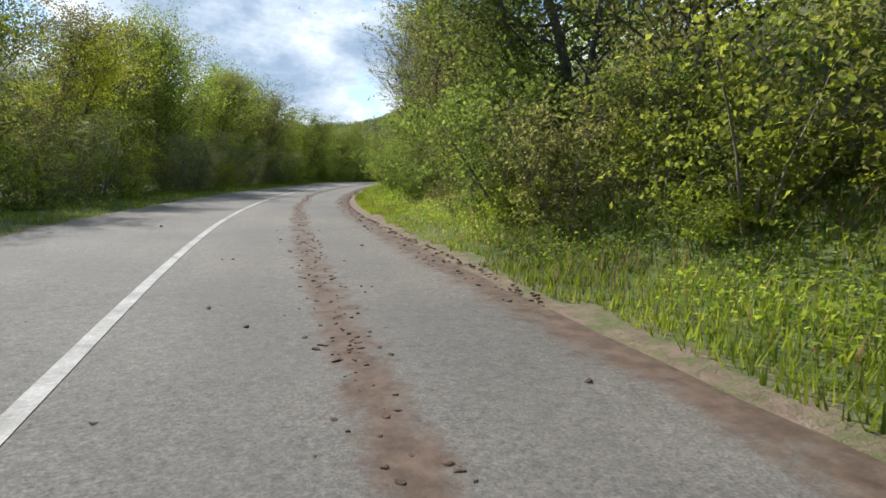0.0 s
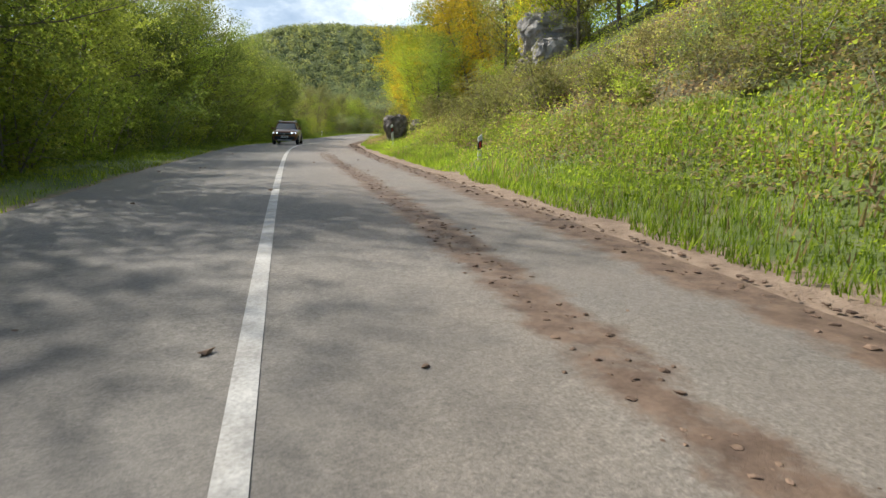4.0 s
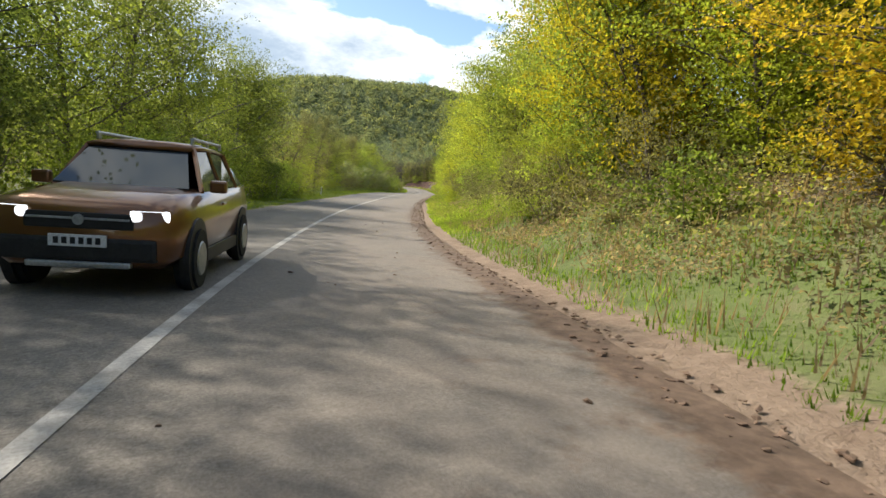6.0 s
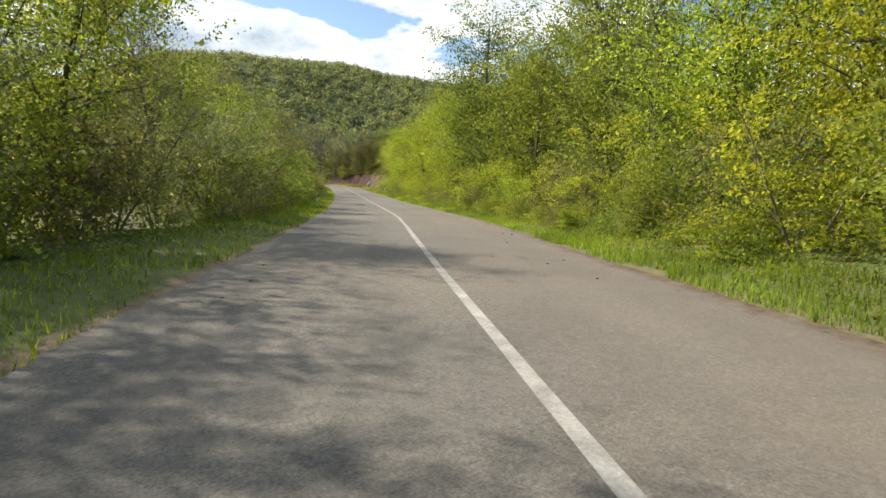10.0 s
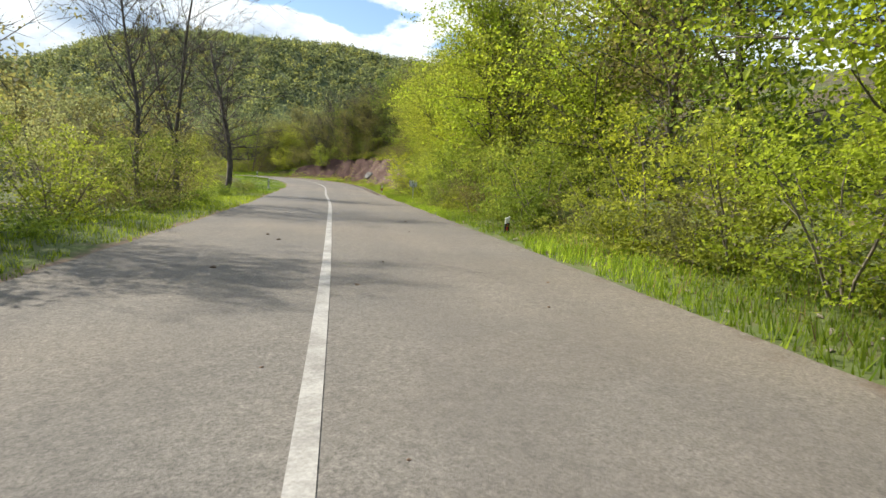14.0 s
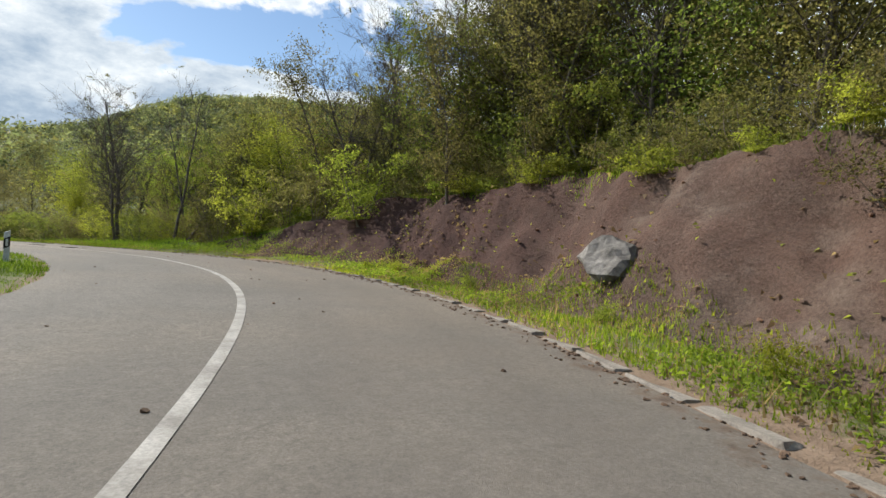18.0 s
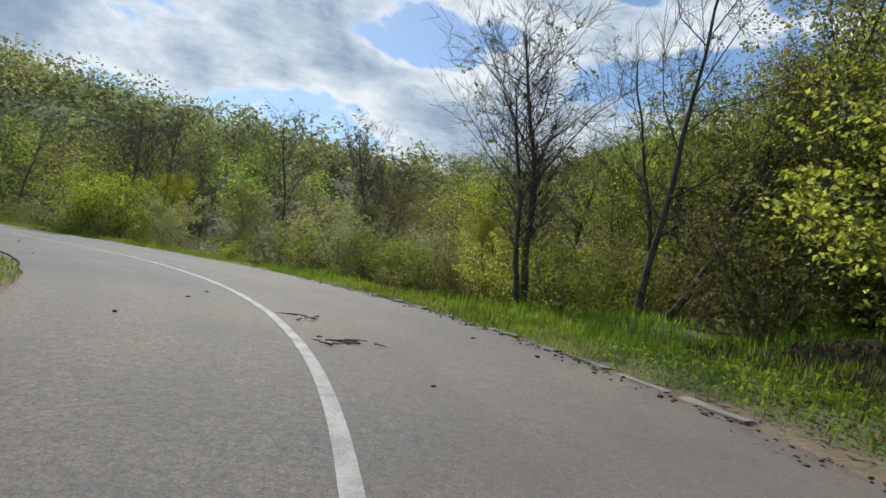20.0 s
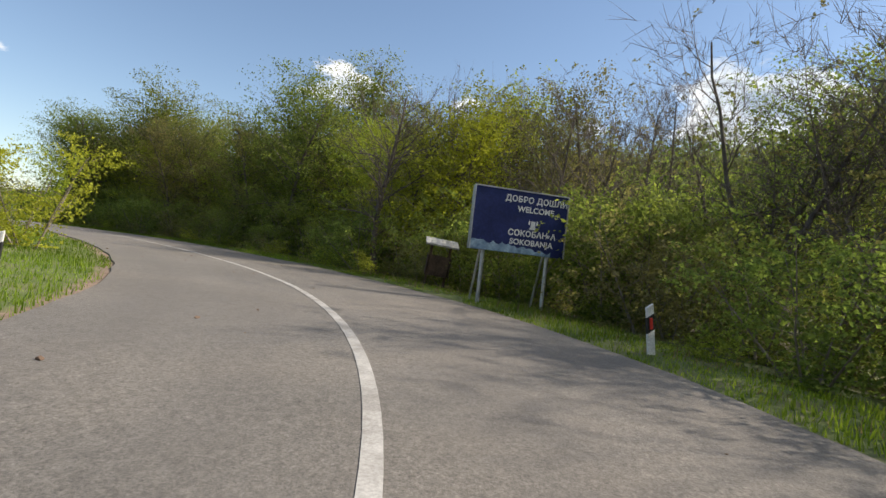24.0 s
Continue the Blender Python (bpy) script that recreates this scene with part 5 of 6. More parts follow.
def block_mesh(name, seed, size, mat):
    """A blocky boulder, wider above than below, with a crack down its face."""
    bm = bmesh.new()
    bmesh.ops.create_icosphere(bm, subdivisions=5, radius=1.0)
    off = Vector((seed * 2.3, seed, seed * 0.7))
    for v in bm.verts:
        p = Vector([math.copysign(abs(c) ** 0.55, c) for c in v.co])
        p = p / max(1.0, p.length / 1.18)
        wide = 0.72 + 0.36 * min(1.0, max(0.0, (p.z + 0.9) / 1.2))
        p.x, p.y = p.x * wide, p.y * wide
        lump = noise.fractal(p * 1.3 + off, 1.0, 2.0, 3) * 0.16 + noise.fractal(p * 4.5 + off, 0.9, 2.1, 5) * 0.06
        cell = noise.voronoi(p * 1.5 + off)[0]
        crack = -0.16 * max(0.0, 1 - (cell[1] - cell[0]) / 0.09)
        p += v.co * (lump + crack)
        v.co = Vector((p.x * size[0], p.y * size[1], p.z * size[2]))
    me = bpy.data.meshes.new(name)
    bm.to_mesh(me)
    bm.free()
    me.materials.append(mat)
    return me


def boulder(label, seed, size, at, turn, mat, group=""):
    ob = new("boulder", rock_mesh("boulder", seed, size, mat))
    ob.matrix_basis = pose(*at, 0, 0, turn)
    return tagged(ob, label, "boulder", group)


def road_place(s, d, up=0.0):
    x, y, _, _ = on_road(s, d)
    return float(x), float(y), float(ground_z(float(x), float(y))[0]) + up


tagged(new("boulder", block_mesh("boulder", 3, (0.66, 0.62, 0.86), M_BOULDER)), "large blocky grey-brown boulder with a deep crack, on the verge", "boulder").matrix_basis = pose(27.92, 92.8, 0.86, 4, -5, -32)
boulder("brown rock half hidden by plants behind the boulder", 8, (0.95, 0.7, 0.6), (29.3, 92.6, 1.0), 65, M_ROCK_DARK)
_bx, _by, _bz, _ = on_road(309.3, 6.5)
boulder("pale cracked boulder lying on the earth bank", 4, (0.74, 0.62, 0.54), (float(_bx), float(_by), bank_z(309.3, 6.5) + 0.02), 40, M_STONE)
for k, (s, d, size) in enumerate(((294.6, 8.2, (0.45, 0.65, 0.38)), (296.4, 8.1, (0.36, 0.45, 0.32)), (298.3, 8.3, (0.45, 0.7, 0.38)), (292.4, 8.4, (0.45, 0.55, 0.34)))):
    _bx, _by, _, _ = on_road(s, d)
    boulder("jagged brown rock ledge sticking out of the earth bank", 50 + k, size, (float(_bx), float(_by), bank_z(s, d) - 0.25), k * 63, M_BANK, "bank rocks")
for k, (s, d, up, size) in enumerate(((91.2, 12.0, 0.15, (0.6, 0.8, 0.75)), (92.6, 12.6, 0.35, (0.7, 0.9, 0.95)), (90.2, 11.6, 0.0, (0.4, 0.55, 0.4)), (93.8, 12.2, 0.1, (0.5, 0.7, 0.6)))):
    boulder("dark jagged rock outcrop in the slope", 20 + k, size, road_place(s, d, up), k * 37, M_ROCK_DARK, "rock outcrops")
for k, (s, d, up, size) in enumerate(((64, 8.6, 0.2, (0.9, 1.0, 0.6)), (279, 14.5, 2.6, (1.4, 1.8, 2.2)), (143, 8.4, 0.1, (0.6, 0.7, 0.45)), (145, 8.8, 0.2, (0.7, 0.6, 0.5)), (147, 8.3, 0.1, (0.5, 0.6, 0.4)))):
    boulder("weathered grey rock showing through the shrubs", 30 + k, size, road_place(s, d, up), k * 51, M_ROCK, "rock outcrops")


for k, (s, d, up, size) in enumerate(((90.8, 12.6, 0.7, (1.25, 1.5, 1.5)), (93.0, 13.2, 1.1, (1.5, 1.2, 1.7)), (89.2, 11.8, 0.2, (0.8, 0.9, 0.8)))):
    crag = tagged(new("crag", block_mesh("crag", 11 + k, size, M_ROCK)), "fractured grey-brown crag standing out of the overgrown slope", "rock", "rock outcrops")
    crag.matrix_basis = pose(*road_place(s, d, up), 6 * k, -8, 40 + 55 * k)


# ======== delineator posts ========
def delineator(at, heading, lean, red, group):
    post = new("delineator_post")
    tagged(post, "white plastic delineator post with a black band and " + ("red" if red else "white") + " reflector", "road post", group)
    body = box((0.12, 0.05, 1.25), (0, 0, 0.30), 0.012)
    for v in body.verts:
        if v.co.z > 0.8:
            v.co.z += v.co.x * 0.5
    part("post_body", body, M_PLASTIC, post)
    band = box((0.126, 0.056, 0.24), (0, 0, 0.66), 0.004, segments=1)
    for v in band.verts:
        v.co.z += v.co.x * 0.5
    part("band", band, M_BLACK, post, "black slanted band")
    part("reflector", box((0.05, 0.012, 0.17), (0, -0.031, 0.66), 0.004, segments=1), M_RED if red else M_PLASTIC, post, "red reflector" if red else "white reflector")
    post.matrix_basis = pose(*at, lean[0], lean[1], heading)
    return post


def post_at(s, d, red, lean=(0, 0), up=0.0):
    x, y, z, t = on_road(s, d)
    zz = max(float(z) + float(verge_height(np.array([[s]]), np.array([[d]]))[0, 0]), float(z) - 0.1)
    delineator((float(x), float(y), zz + up - 0.2), math.degrees(float(t)), lean, red, "delineator posts")


for s, d, red, lean in POSTS:
    post_at(s, d, red, lean, {95.2: 0.48, 257.5: -0.32, 287.9: -0.1}.get(s, 0.0))


# ======== signs ========
def lettering(name, text, size, mat, parent, at, spacing=1.0, label=""):
    cu = bpy.data.curves.new(name, "FONT")
    cu.body, cu.size, cu.align_x, cu.align_y, cu.extrude, cu.space_character = text, size, "CENTER", "CENTER", 0.002, spacing
    cu.offset = 0.006 * size / 0.2
    tmp = bpy.data.objects.new(name, cu)
    scene.collection.objects.link(tmp)
    dg = bpy.context.evaluated_depsgraph_get()
    me = bpy.data.meshes.new_from_object(tmp.evaluated_get(dg))
    bpy.data.objects.remove(tmp)
    me.materials.clear()
    me.materials.append(mat)
    ob = new(name, me)
    ob.parent = parent
    ob.matrix_basis = pose(*at, 90, 0, 0)
    if label:
        ob["label"] = label
    return ob


M_BLUE = mottled("dark_blue_enamel", (0.008, 0.014, 0.075), (0.016, 0.028, 0.13), 2.0, 0.5, 20.0, 0.0)
M_BLUE_WORN = mottled("peeling_pale_blue", (0.10, 0.17, 0.26), (0.30, 0.42, 0.52), 5.0, 0.7, 18.0, 0.0)
M_SIGN_WHITE = mottled("faded_white_lettering", (0.55, 0.55, 0.55), (0.76, 0.76, 0.75), 6.0, 0.6, 40.0, 0.0)
M_WOOD = mottled("weathered_brown_boards", (0.05, 0.032, 0.022), (0.14, 0.09, 0.06), 3.0, 0.9, 18.0, 0.006)
M_WOOD_PALE = mottled("bleached_boards", (0.38, 0.35, 0.31), (0.60, 0.57, 0.52), 3.0, 0.9, 20.0, 0.006)

sign = new("welcome_sign")
tagged(sign, "dark blue welcome board with white lettering on two steel posts", "road sign")
SW, SH = 2.45, 1.55
part("board", box((SW, 0.16, SH), (0, 0, 0), 0.012), M_BLUE, sign)
part("frame_top", box((SW + 0.04, 0.19, 0.03), (0, 0, SH / 2 + 0.015), 0.005), M_STEEL, sign)
part("frame_side", box((0.03, 0.19, SH), (-SW / 2 - 0.016, 0, 0), 0.005), M_STEEL, sign)
part("frame_side", box((0.03, 0.19, SH), (SW / 2 + 0.016, 0, 0), 0.005), M_STEEL, sign)
_peel = bmesh.new()
_n = 26
_low = [_peel.verts.new((-SW / 2 + SW * 0.86 * i / _n, -0.084, -SH / 2 + 0.004)) for i in range(_n + 1)]
_rp = random.Random(3)
_top = [_peel.verts.new((v.co.x, -0.084, -SH / 2 + max(0.02, (0.26 - 0.17 * i / _n) + _rp.uniform(-0.05, 0.05)))) for i, v in enumerate(_low)]
for i in range(_n):
    _peel.faces.new((_low[i], _low[i + 1], _top[i + 1], _top[i]))
part("peeled_strip", _peel, M_BLUE_WORN, sign, "peeling pale blue strip along the lower edge")
lettering("lettering", "ДОБРО ДОШЛИ", 0.205, M_SIGN_WHITE, sign, (0.38, -0.084, 0.57), 1.05, "white capital lettering")
lettering("lettering", "WELCOME", 0.195, M_SIGN_WHITE, sign, (0.38, -0.084, 0.33), 1.05, "white capital lettering")
lettering("lettering", "СОКОБАЊА", 0.205, M_SIGN_WHITE, sign, (0.34, -0.084, -0.27), 1.05, "white capital lettering")
lettering("lettering", "SOKOBANJA", 0.195, M_SIGN_WHITE, sign, (0.34, -0.084, -0.49), 1.05, "white capital lettering")
_crest = bmesh.new()
for cx, cz, w_, h_ in ((0.05, 0.0, 0.17, 0.17), (-0.08, 0.045, 0.06, 0.10), (0.18, 0.045, 0.06, 0.10), (0.05, -0.10, 0.24, 0.05)):
    q = [_crest.verts.new((0.30 + 0.8 * cx + 0.8 * a * w_ / 2, -0.084, -0.02 + cz + b_ * h_ / 2)) for a, b_ in ((-1, -1), (1, -1), (0.8, 1), (-0.8, 1))]
    _crest.faces.new(q)
part("crest", _crest, M_SIGN_WHITE, sign, "small pale crest shape")
for px in (-0.85, 0.85):
    part("sign_post", rod(0.05, (px, 0.05, -SH / 2 - 2.0), (px, 0.05, SH / 2 - 0.1), 12), M_STEEL, sign)
    part("brace", rod(0.03, (px, 0.9, -SH / 2 - 1.7), (px, 0.09, -0.1), 8), M_STEEL, sign)
sign.matrix_basis = pose(90.5, 304.8, 1.61, 0, 0, 117.7)

shelter = new("litter_bin")
tagged(shelter, "brown wooden litter bin under a pale board roof", "litter bin")
for px in (-0.30, 0.30):
    part("bin_post", box((0.08, 0.08, 1.75), (px, 0, 0.55), 0.008), M_WOOD, shelter)
for k in range(6):
    part("roof_board", box((0.17, 0.66, 0.055), (-0.43 + 0.172 * k, 0, 1.46 + 0.006 * (k % 2)), 0.006, Matrix.Rotation(radians(13), 4, "X")), M_WOOD_PALE, shelter)
for k in range(7):
    part("slat", box((0.075, 0.022, 0.62), (-0.26 + 0.087 * k, -0.19, 0.72), 0.004), M_WOOD, shelter)
    part("slat", box((0.075, 0.022, 0.62), (-0.26 + 0.087 * k, 0.19, 0.72), 0.004), M_WOOD, shelter)
for px in (-0.31, 0.31):
    part("side_panel", box((0.022, 0.40, 0.62), (px * 1.18, 0, 0.72), 0.004), M_WOOD, shelter)
part("bin_floor", box((0.62, 0.38, 0.02), (0, 0, 0.42), 0.003), M_WOOD, shelter)
shelter.matrix_basis = pose(87.3, 301.9, float(ground_z(87.3, 301.9)[0]) + 0.05, 6, 5, 110.5)

km = new("kilometre_sign")
tagged(km, "small white kilometre plate on a grey steel post", "road sign")
part("sign_post", rod(0.03, (0, 0.03, -0.6), (0, 0.03, 1.1), 10), M_STEEL, km)
part("plate", box((0.46, 0.02, 0.36), (0, 0, 0.98), 0.008), M_SIGN_WHITE, km)
M_INK = mottled("black_lettering", (0.012, 0.012, 0.012), (0.03, 0.03, 0.03), 5.0, 0.6, 30.0, 0.0)
for a, b_ in (((-0.21, -0.011, 0.82), (0.21, -0.011, 0.82)), ((-0.21, -0.011, 1.14), (0.21, -0.011, 1.14)), ((-0.21, -0.011, 0.82), (-0.21, -0.011, 1.14)), ((0.21, -0.011, 0.82), (0.21, -0.011, 1.14))):
    part("border", rod(0.006, a, b_, 6), M_INK, km, "thin black border")
lettering("lettering", "km", 0.11, M_INK, km, (0, -0.013, 1.075), 1.0, "black lettering")
lettering("lettering", "16", 0.18, M_INK, km, (0, -0.013, 0.92), 1.0, "black number")
km.matrix_basis = pose(121.5, 242.8, float(on_road(276, 0)[2]) + 0.02, 0, 0, -46)


# ======== the oncoming car, standing in its lane ========
def car_paint():
    m, t, b = material("bronze_metallic_paint", 0.28, 0.6)
    t.links.new(ramp(t, noise_tex(t, 3.0, 5.0, 0.6), [(0.3, (0.17, 0.075, 0.03)), (0.7, (0.23, 0.105, 0.045))]), b.inputs["Base Color"])
    b.inputs["Coat Weight"].default_value = 0.8
    return m


def glass():
    m, t, b = material("tinted_glass", 0.04)
    b.inputs["Base Color"].default_value = (0.02, 0.03, 0.035, 1)
    b.inputs["Specular IOR Level"].default_value = 0.8
    return m


M_PAINT, M_GLASS = car_paint(), glass()
M_TYRE = mottled("black_rubber", (0.012, 0.012, 0.012), (0.03, 0.03, 0.03), 6.0, 0.85, 40.0, 0.002)
M_LAMP = mottled("clear_headlamp", (0.75, 0.78, 0.82), (0.92, 0.93, 0.95), 6.0, 0.12, 40.0, 0.0)
_lit = M_LAMP.node_tree.nodes["Principled BSDF"]
_lit.inputs["Emission Color"].default_value, _lit.inputs["Emission Strength"].default_value = (0.95, 0.97, 1.0, 1), 1.2


def loft(stations, closed_ends=True):
    """A body from cross-sections: each (y, [(x, z), ...]) gives the left half from the bottom up; mirrored."""
    bm = bmesh.new()
    rings = []
    for y, half in stations:
        pts = [(x, z) for x, z in half] + [(-x, z) for x, z in reversed(half)]
        rings.append([bm.verts.new((x, y, z)) for x, z in pts])
    n = len(rings[0])
    for a, b_ in zip(rings, rings[1:]):
        for i in range(n):
            j = (i + 1) % n
            bm.faces.new((a[i], a[j], b_[j], b_[i]))
    if closed_ends:
        bm.faces.new(rings[0][::-1])
        bm.faces.new(rings[-1])
    bmesh.ops.recalc_face_normals(bm, faces=bm.faces)
    for f in bm.faces:
        f.smooth = True
    return bm


car = new("car")
tagged(car, "bronze brown crossover car with dark cladding and lit lamps", "car")
part("body", loft([
    (-2.05, [(0.55, 0.36), (0.74, 0.42), (0.78, 0.62), (0.70, 0.82), (0.45, 0.86)]),
    (-1.90, [(0.70, 0.30), (0.84, 0.40), (0.87, 0.66), (0.80, 0.90), (0.50, 0.95)]),
    (-1.35, [(0.74, 0.28), (0.88, 0.40), (0.90, 0.70), (0.83, 0.97), (0.55, 1.03)]),
    (-0.85, [(0.74, 0.26), (0.88, 0.40), (0.90, 0.72), (0.84, 1.00), (0.60, 1.06)]),
    (0.0, [(0.74, 0.26), (0.88, 0.40), (0.90, 0.72), (0.85, 1.01), (0.60, 1.03)]),
    (1.20, [(0.74, 0.28), (0.88, 0.42), (0.90, 0.74), (0.86, 1.03), (0.60, 1.05)]),
    (1.85, [(0.70, 0.34), (0.85, 0.44), (0.88, 0.76), (0.82, 1.05), (0.60, 1.08)]),
    (2.05, [(0.60, 0.42), (0.78, 0.48), (0.80, 0.76), (0.74, 1.02), (0.50, 1.06)])]), M_PAINT, car)
part("roof", loft([
    (-0.50, [(0.30, 1.46), (0.56, 1.45), (0.60, 1.48), (0.50, 1.515), (0.25, 1.53)]),
    (0.10, [(0.30, 1.50), (0.60, 1.48), (0.64, 1.52), (0.54, 1.56), (0.25, 1.58)]),
    (1.10, [(0.30, 1.48), (0.58, 1.46), (0.62, 1.50), (0.52, 1.54), (0.25, 1.56)]),
    (1.72, [(0.30, 1.36), (0.54, 1.34), (0.57, 1.38), (0.48, 1.42), (0.25, 1.44)])]), M_PAINT, car)


def pane(points, mat, name, label=""):
    bm = bmesh.new()
    face = bm.faces.new([bm.verts.new(p) for p in points])
    face.normal_update()
    nrm = face.normal.copy()
    g = bmesh.ops.extrude_face_region(bm, geom=[face])
    bmesh.ops.translate(bm, vec=nrm * -0.02, verts=[e for e in g["geom"] if isinstance(e, bmesh.types.BMVert)])
    bmesh.ops.recalc_face_normals(bm, faces=bm.faces)
    return part(name, bm, mat, car, label)


pane([(-0.72, -1.02, 1.05), (0.72, -1.02, 1.05), (0.55, -0.46, 1.47), (-0.55, -0.46, 1.47)], M_GLASS, "windscreen")
pane([(0.70, 1.98, 1.07), (-0.70, 1.98, 1.07), (-0.52, 1.72, 1.38), (0.52, 1.72, 1.38)], M_GLASS, "rear_window")
for sx in (-1, 1):
    pane([(sx * 0.79, -0.80, 1.02), (sx * 0.80, 0.22, 1.02), (sx * 0.61, 0.20, 1.48), (sx * 0.60, -0.36, 1.46)], M_GLASS, "side_window")
    pane([(sx * 0.80, 0.30, 1.02), (sx * 0.80, 1.20, 1.05), (sx * 0.60, 1.16, 1.46), (sx * 0.61, 0.28, 1.48)], M_GLASS, "side_window")
    pane([(sx * 0.80, 1.28, 1.05), (sx * 0.78, 1.80, 1.08), (sx * 0.58, 1.62, 1.38), (sx * 0.60, 1.24, 1.46)], M_GLASS, "side_window")
    for yy, lean in ((-0.62, 0.42), (0.25, 0.02), (1.24, -0.02)):
        part("pillar", rod(0.032, (sx * 0.81, yy - lean * 0.45, 1.0), (sx * 0.60, yy + lean * 0.55, 1.48), 6), M_PAINT, car)
    part("mirror", box((0.20, 0.10, 0.14), (sx * 0.98, -0.70, 1.08), 0.03), M_PAINT, car)
    lamp = part("headlight", box((0.36, 0.10, 0.11), (sx * 0.62, -1.985, 0.80), 0.03, Matrix.Rotation(radians(sx * 14), 4, "Z")), M_LAMP, car, "bright slanted headlight")
    part("fog_lamp", box((0.16, 0.05, 0.09), (sx * 0.66, -2.02, 0.47), 0.02), M_LAMP, car)
    part("rail", rod(0.02, (sx * 0.56, -0.28, 1.61), (sx * 0.54, 1.30, 1.61), 8), M_STEEL, car, "silver roof rail")
    for yy in (-0.25, 0.5, 1.25):
        part("rail_foot", box((0.03, 0.08, 0.07), (sx * 0.55, yy, 1.575), 0.006), M_STEEL, car)
    part("sill", box((0.06, 2.5, 0.16), (sx * 0.87, 0, 0.31), 0.02), M_BLACK, car, "black plastic sill")
    part("rear_light", box((0.24, 0.06, 0.16), (sx * 0.66, 2.03, 0.90), 0.02), M_RED, car)
    for yy in (-1.28, 1.30):
        arch = bmesh.new()
        bmesh.ops.create_cone(arch, cap_ends=True, segments=24, radius1=0.40, radius2=0.40, depth=0.10)
        bmesh.ops.transform(arch, matrix=Matrix.Translation((sx * 0.862, yy, 0.36)) @ Matrix.Rotation(radians(90), 4, "Y"), verts=arch.verts)
        part("wheel_arch", arch, M_BLACK, car, "black wheel arch cladding")
        ty = bmesh.new()
        bmesh.ops.create_cone(ty, cap_ends=True, segments=28, radius1=0.335, radius2=0.335, depth=0.22)
        bmesh.ops.bevel(ty, geom=ty.edges[:], offset=0.03, segments=2, affect="EDGES")
        bmesh.ops.transform(ty, matrix=Matrix.Translation((sx * 0.83, yy, 0.335)) @ Matrix.Rotation(radians(90), 4, "Y"), verts=ty.verts)
        wheel = part("wheel", ty, M_TYRE, car, "black tyre")
        part("rim", rod(0.21, (sx * 0.90, yy, 0.335), (sx * 0.955, yy, 0.335), 20, 0.17), M_STEEL, wheel, "silver alloy rim")
    part("door_handle", box((0.03, 0.18, 0.035), (sx * 0.905, 0.0, 0.86), 0.008), M_PAINT, car)
part("grille", box((0.98, 0.05, 0.15), (0, -2.045, 0.74), 0.02), M_BLACK, car, "black grille")
part("chrome_bar", box((0.92, 0.02, 0.02), (0, -2.075, 0.76), 0.004), M_STEEL, car)
part("bumper", box((1.42, 0.10, 0.22), (0, -2.03, 0.48), 0.04), M_BLACK, car, "dark lower bumper")
part("skid_plate", box((0.95, 0.08, 0.06), (0, -2.05, 0.34), 0.02), M_STEEL, car)
part("badge", rod(0.05, (0, -2.09, 0.75), (0, -2.06, 0.75), 12), M_STEEL, car)
plate = part("number_plate", box((0.52, 0.02, 0.11), (0, -2.09, 0.56), 0.005), M_SIGN_WHITE, car)
for k in range(6):
    part("plate_bar", box((0.045, 0.006, 0.06), (-0.19 + 0.075 * k, -2.102, 0.56), 0.0), M_INK, plate)
_cx, _cy, _cz, _ct = on_road(109.0, -1.12)
car.matrix_basis = pose(float(_cx), float(_cy), float(_cz), 0, 0, math.degrees(float(_ct))) @ Matrix.Diagonal((1, 1, 1.07, 1))


# ======== soil and stones on the road ========
ICO_T = (1 + 5 ** 0.5) / 2
ICO_V = np.array([(-1, ICO_T, 0), (1, ICO_T, 0), (-1, -ICO_T, 0), (1, -ICO_T, 0), (0, -1, ICO_T), (0, 1, ICO_T), (0, -1, -ICO_T), (0, 1, -ICO_T), (ICO_T, 0, -1), (ICO_T, 0, 1), (-ICO_T, 0, -1), (-ICO_T, 0, 1)]) / 1.9
ICO_F = np.array([(0, 11, 5), (0, 5, 1), (0, 1, 7), (0, 7, 10), (0, 10, 11), (1, 5, 9), (5, 11, 4), (11, 10, 2), (10, 7, 6), (7, 1, 8), (3, 9, 4), (3, 4, 2), (3, 2, 6), (3, 6, 8), (3, 8, 9), (4, 9, 5), (2, 4, 11), (6, 2, 10), (8, 6, 7), (9, 8, 1)])


def lumps(name, label, category, mat, seed, s, d, size, flat, on=None):
    """Many small clods or stones as one mesh, resting on the surface."""
    rng = np.random.default_rng(seed)
    n = len(s)
    x, y, z, _ = on_road(s, d)
    z = z + (camber(s, d) if on is None else on(s, d))
    sz = size * rng.uniform(0.35, 1.3, n) ** 1.5
    a = rng.uniform(0, 2 * np.pi, n)
    p = ICO_V[None] * (1 + 0.3 * rng.normal(size=(n, 12, 1)))
    p = p * np.stack([sz * rng.uniform(0.7, 1.5, n), sz, sz * flat], 1)[:, None]
    q = np.stack([p[..., 0] * np.cos(a)[:, None] - p[..., 1] * np.sin(a)[:, None], p[..., 0] * np.sin(a)[:, None] + p[..., 1] * np.cos(a)[:, None], p[..., 2]], 2)
    v = q + np.stack([x, y, z + sz * flat * 0.35], 1)[:, None]
    f = (np.arange(n)[:, None, None] * 12 + ICO_F[None]).reshape(-1, 3)
    return many(name, label, category, mat, v.reshape(-1, 3), f)


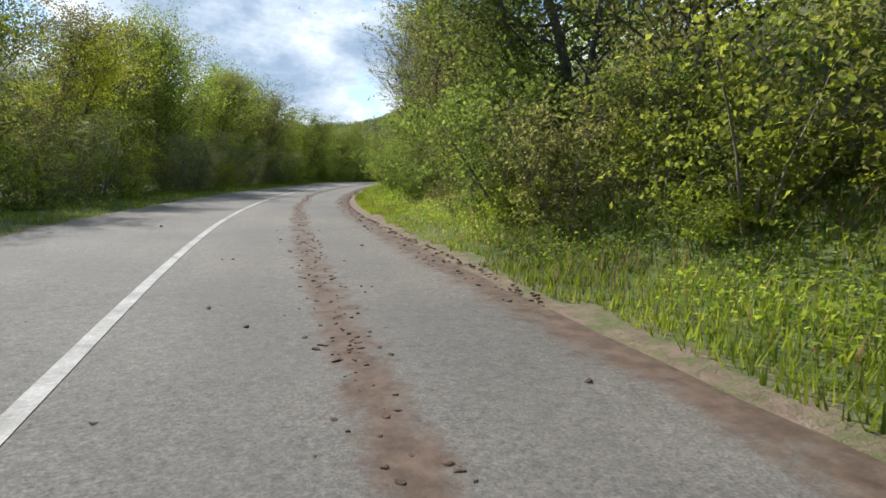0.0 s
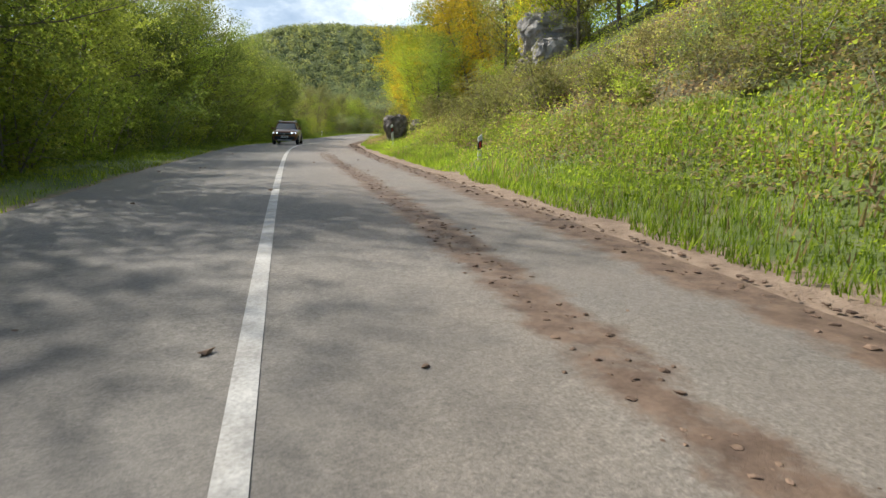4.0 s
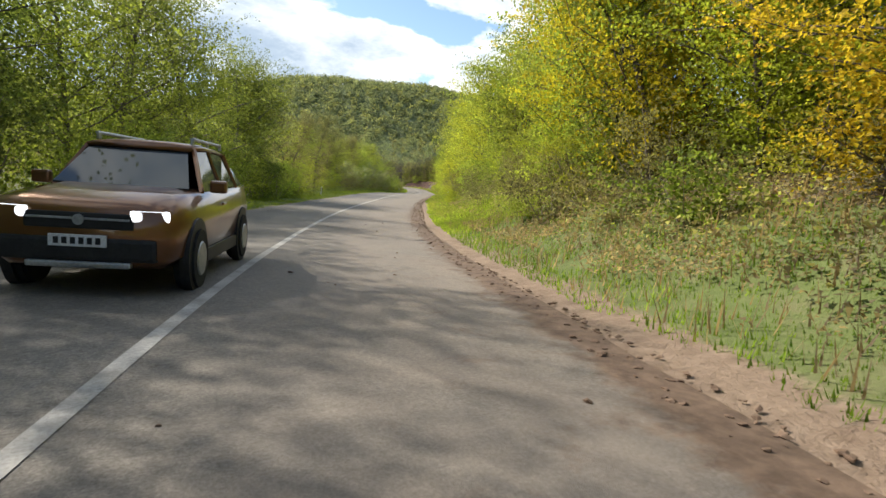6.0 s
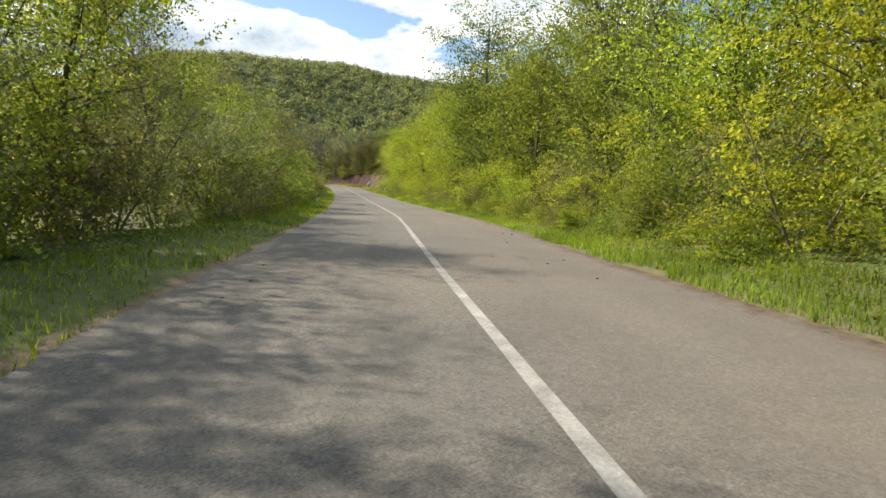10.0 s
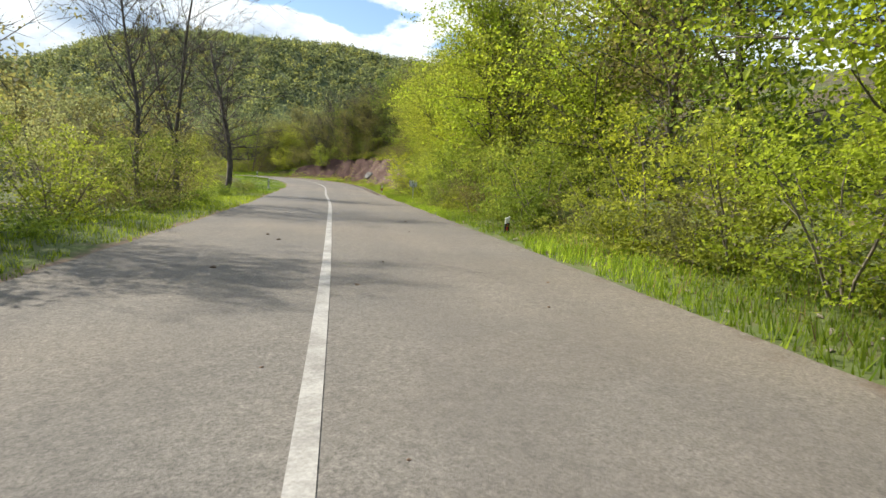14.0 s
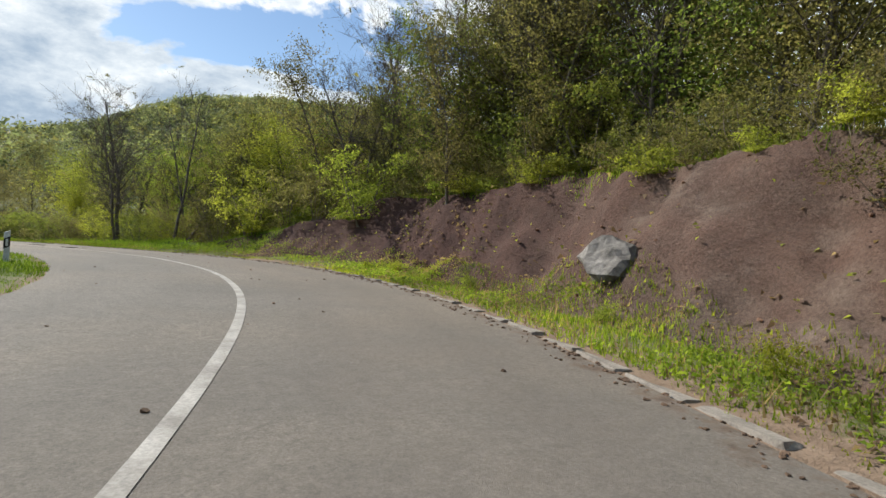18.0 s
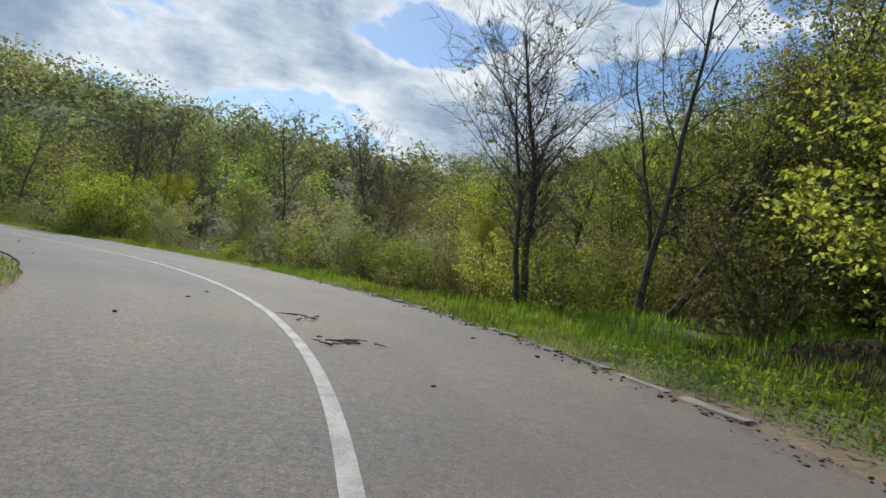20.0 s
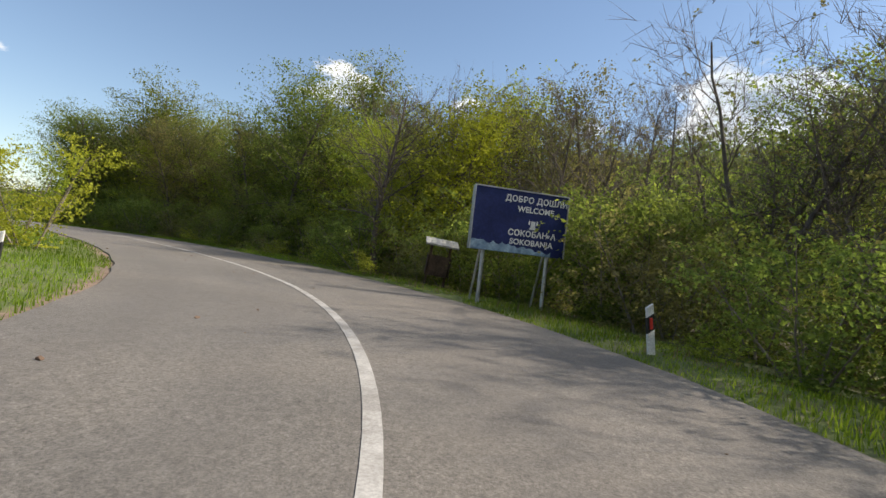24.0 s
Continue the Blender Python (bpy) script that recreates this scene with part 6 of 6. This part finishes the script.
_r = np.random.default_rng(61)
_s = _r.uniform(0, 92, 2200)
lumps("mud_clods", "dark dried mud dropped along the wheel track", "mud", M_MUD, 62, _s, 1.75 + 0.17 * _r.normal(size=2200) + 0.2 * np.sin(_s / 9), 0.019, 0.4)
_s = _r.uniform(5, 160, 3200)
lumps("mud_clods", "dark soil washed along the road's edge", "mud", M_MUD, 63, _s, 3.95 - 0.6 * _r.uniform(0, 1, 3200) ** 2 + 0.15 * np.sin(_s / 5), 0.026, 0.45)
_s = _r.uniform(284, 346, 1500)
lumps("loose_stones", "small stones and crumbled soil along the kerb", "stones", M_MUD, 64, _s, 3.9 - 0.4 * _r.uniform(0, 1, 1500) ** 2, 0.022, 0.6)
_s = _r.uniform(-5, 400, 500)
lumps("loose_stones", "scattered pebbles on the asphalt", "stones", M_MUD, 65, _s, _r.uniform(-3.2, 3.6, 500), 0.025, 0.6)
_s = _r.normal(360.5, 2.3, 1700)
_d = -3.55 - 0.9 * _r.uniform(0, 1, 1700)
lumps("gravel", "pale gravel spilled inside the bend", "gravel", M_GRAVEL, 66, _s, _d, 0.034, 0.6, lambda s, d: verge_height(s[None], d[None])[0])
_s = _r.uniform(268, 334, 700)
_d = _r.uniform(5.6, 8.6, 700)
lumps("loose_stones", "stones and crumbs lying on the earth bank", "stones", M_SOIL, 67, _s, _d, 0.035, 0.7, lambda s, d: bank_height(s[None], d[None])[0])


# ======== twigs and a dead branch ========
def sticks(name, label, seed, n, at, spread, length, mat):
    """A scatter of thin broken twigs lying on the ground, as one mesh."""
    rng = np.random.default_rng(seed)
    wood = []
    for _ in range(n):
        a = rng.uniform(0, 2 * np.pi)
        p = np.array(at) + [*(rng.normal(size=2) * spread), rng.uniform(0.01, 0.05)]
        pts, _ = grow(rng, p, (np.cos(a), np.sin(a), 0.02), length * rng.uniform(0.4, 1.2), 0.012, 0.18, 4)
        pts[:, 2] = at[2] + np.abs(pts[:, 2] - at[2]) * 0.5 + 0.012
        wood.append((pts, np.linspace(0.016, 0.004, len(pts))))
    v, f = tubes(wood)
    return many(name, label, "twigs", mat, v, f)


sticks("twigs", "dark broken twigs lying on the asphalt", 71, 12, (132.0, 292.7, float(on_road(336, 0.5)[2])), 0.17, 0.32, M_BARK)
sticks("twigs", "dark twigs lying on the asphalt", 72, 7, (131.1, 294.3, float(on_road(338, 0.5)[2])), 0.12, 0.3, M_BARK)
sticks("twigs", "dry fallen twigs beside the lane", 73, 10, (88.1, 200.8, float(on_road(224, 0)[2])), 0.15, 0.4, M_BARK)
_wood = []
_rg = np.random.default_rng(74)
_px, _py, _, _pt = on_road(300.6, 6.1)
_base = np.array([float(_px), float(_py), bank_z(300.6, 6.1) + 0.05])
_pts, _ = grow(_rg, _base, (math.sin(-_pt) * 1.0 + 0.2, math.cos(_pt), 0.1), 1.3, 0.03, 0.12, 8)
_wood.append((_pts, np.linspace(0.022, 0.008, len(_pts))))
for q in (3, 5, 6):
    _tw, _ = grow(_rg, _pts[q], (0.4, -0.5, 0.5), 0.45, 0.015, 0.2, 4)
    _wood.append((_tw, np.linspace(0.010, 0.004, len(_tw))))
_bv, _bf = tubes(_wood)
tagged(new("fallen_branch", mesh_from("fallen_branch", _bv, _bf, M_BARK, True)), "dead grey branch lying on the earth bank", "branch")

_s = _r.uniform(200, 284, 160)
lumps("loose_stones", "small stones at the foot of the shrubs", "stones", M_GRAVEL, 69, _s, _r.uniform(4.1, 5.0, 160), 0.05, 0.7, lambda s, d: verge_height(s[None], d[None])[0])
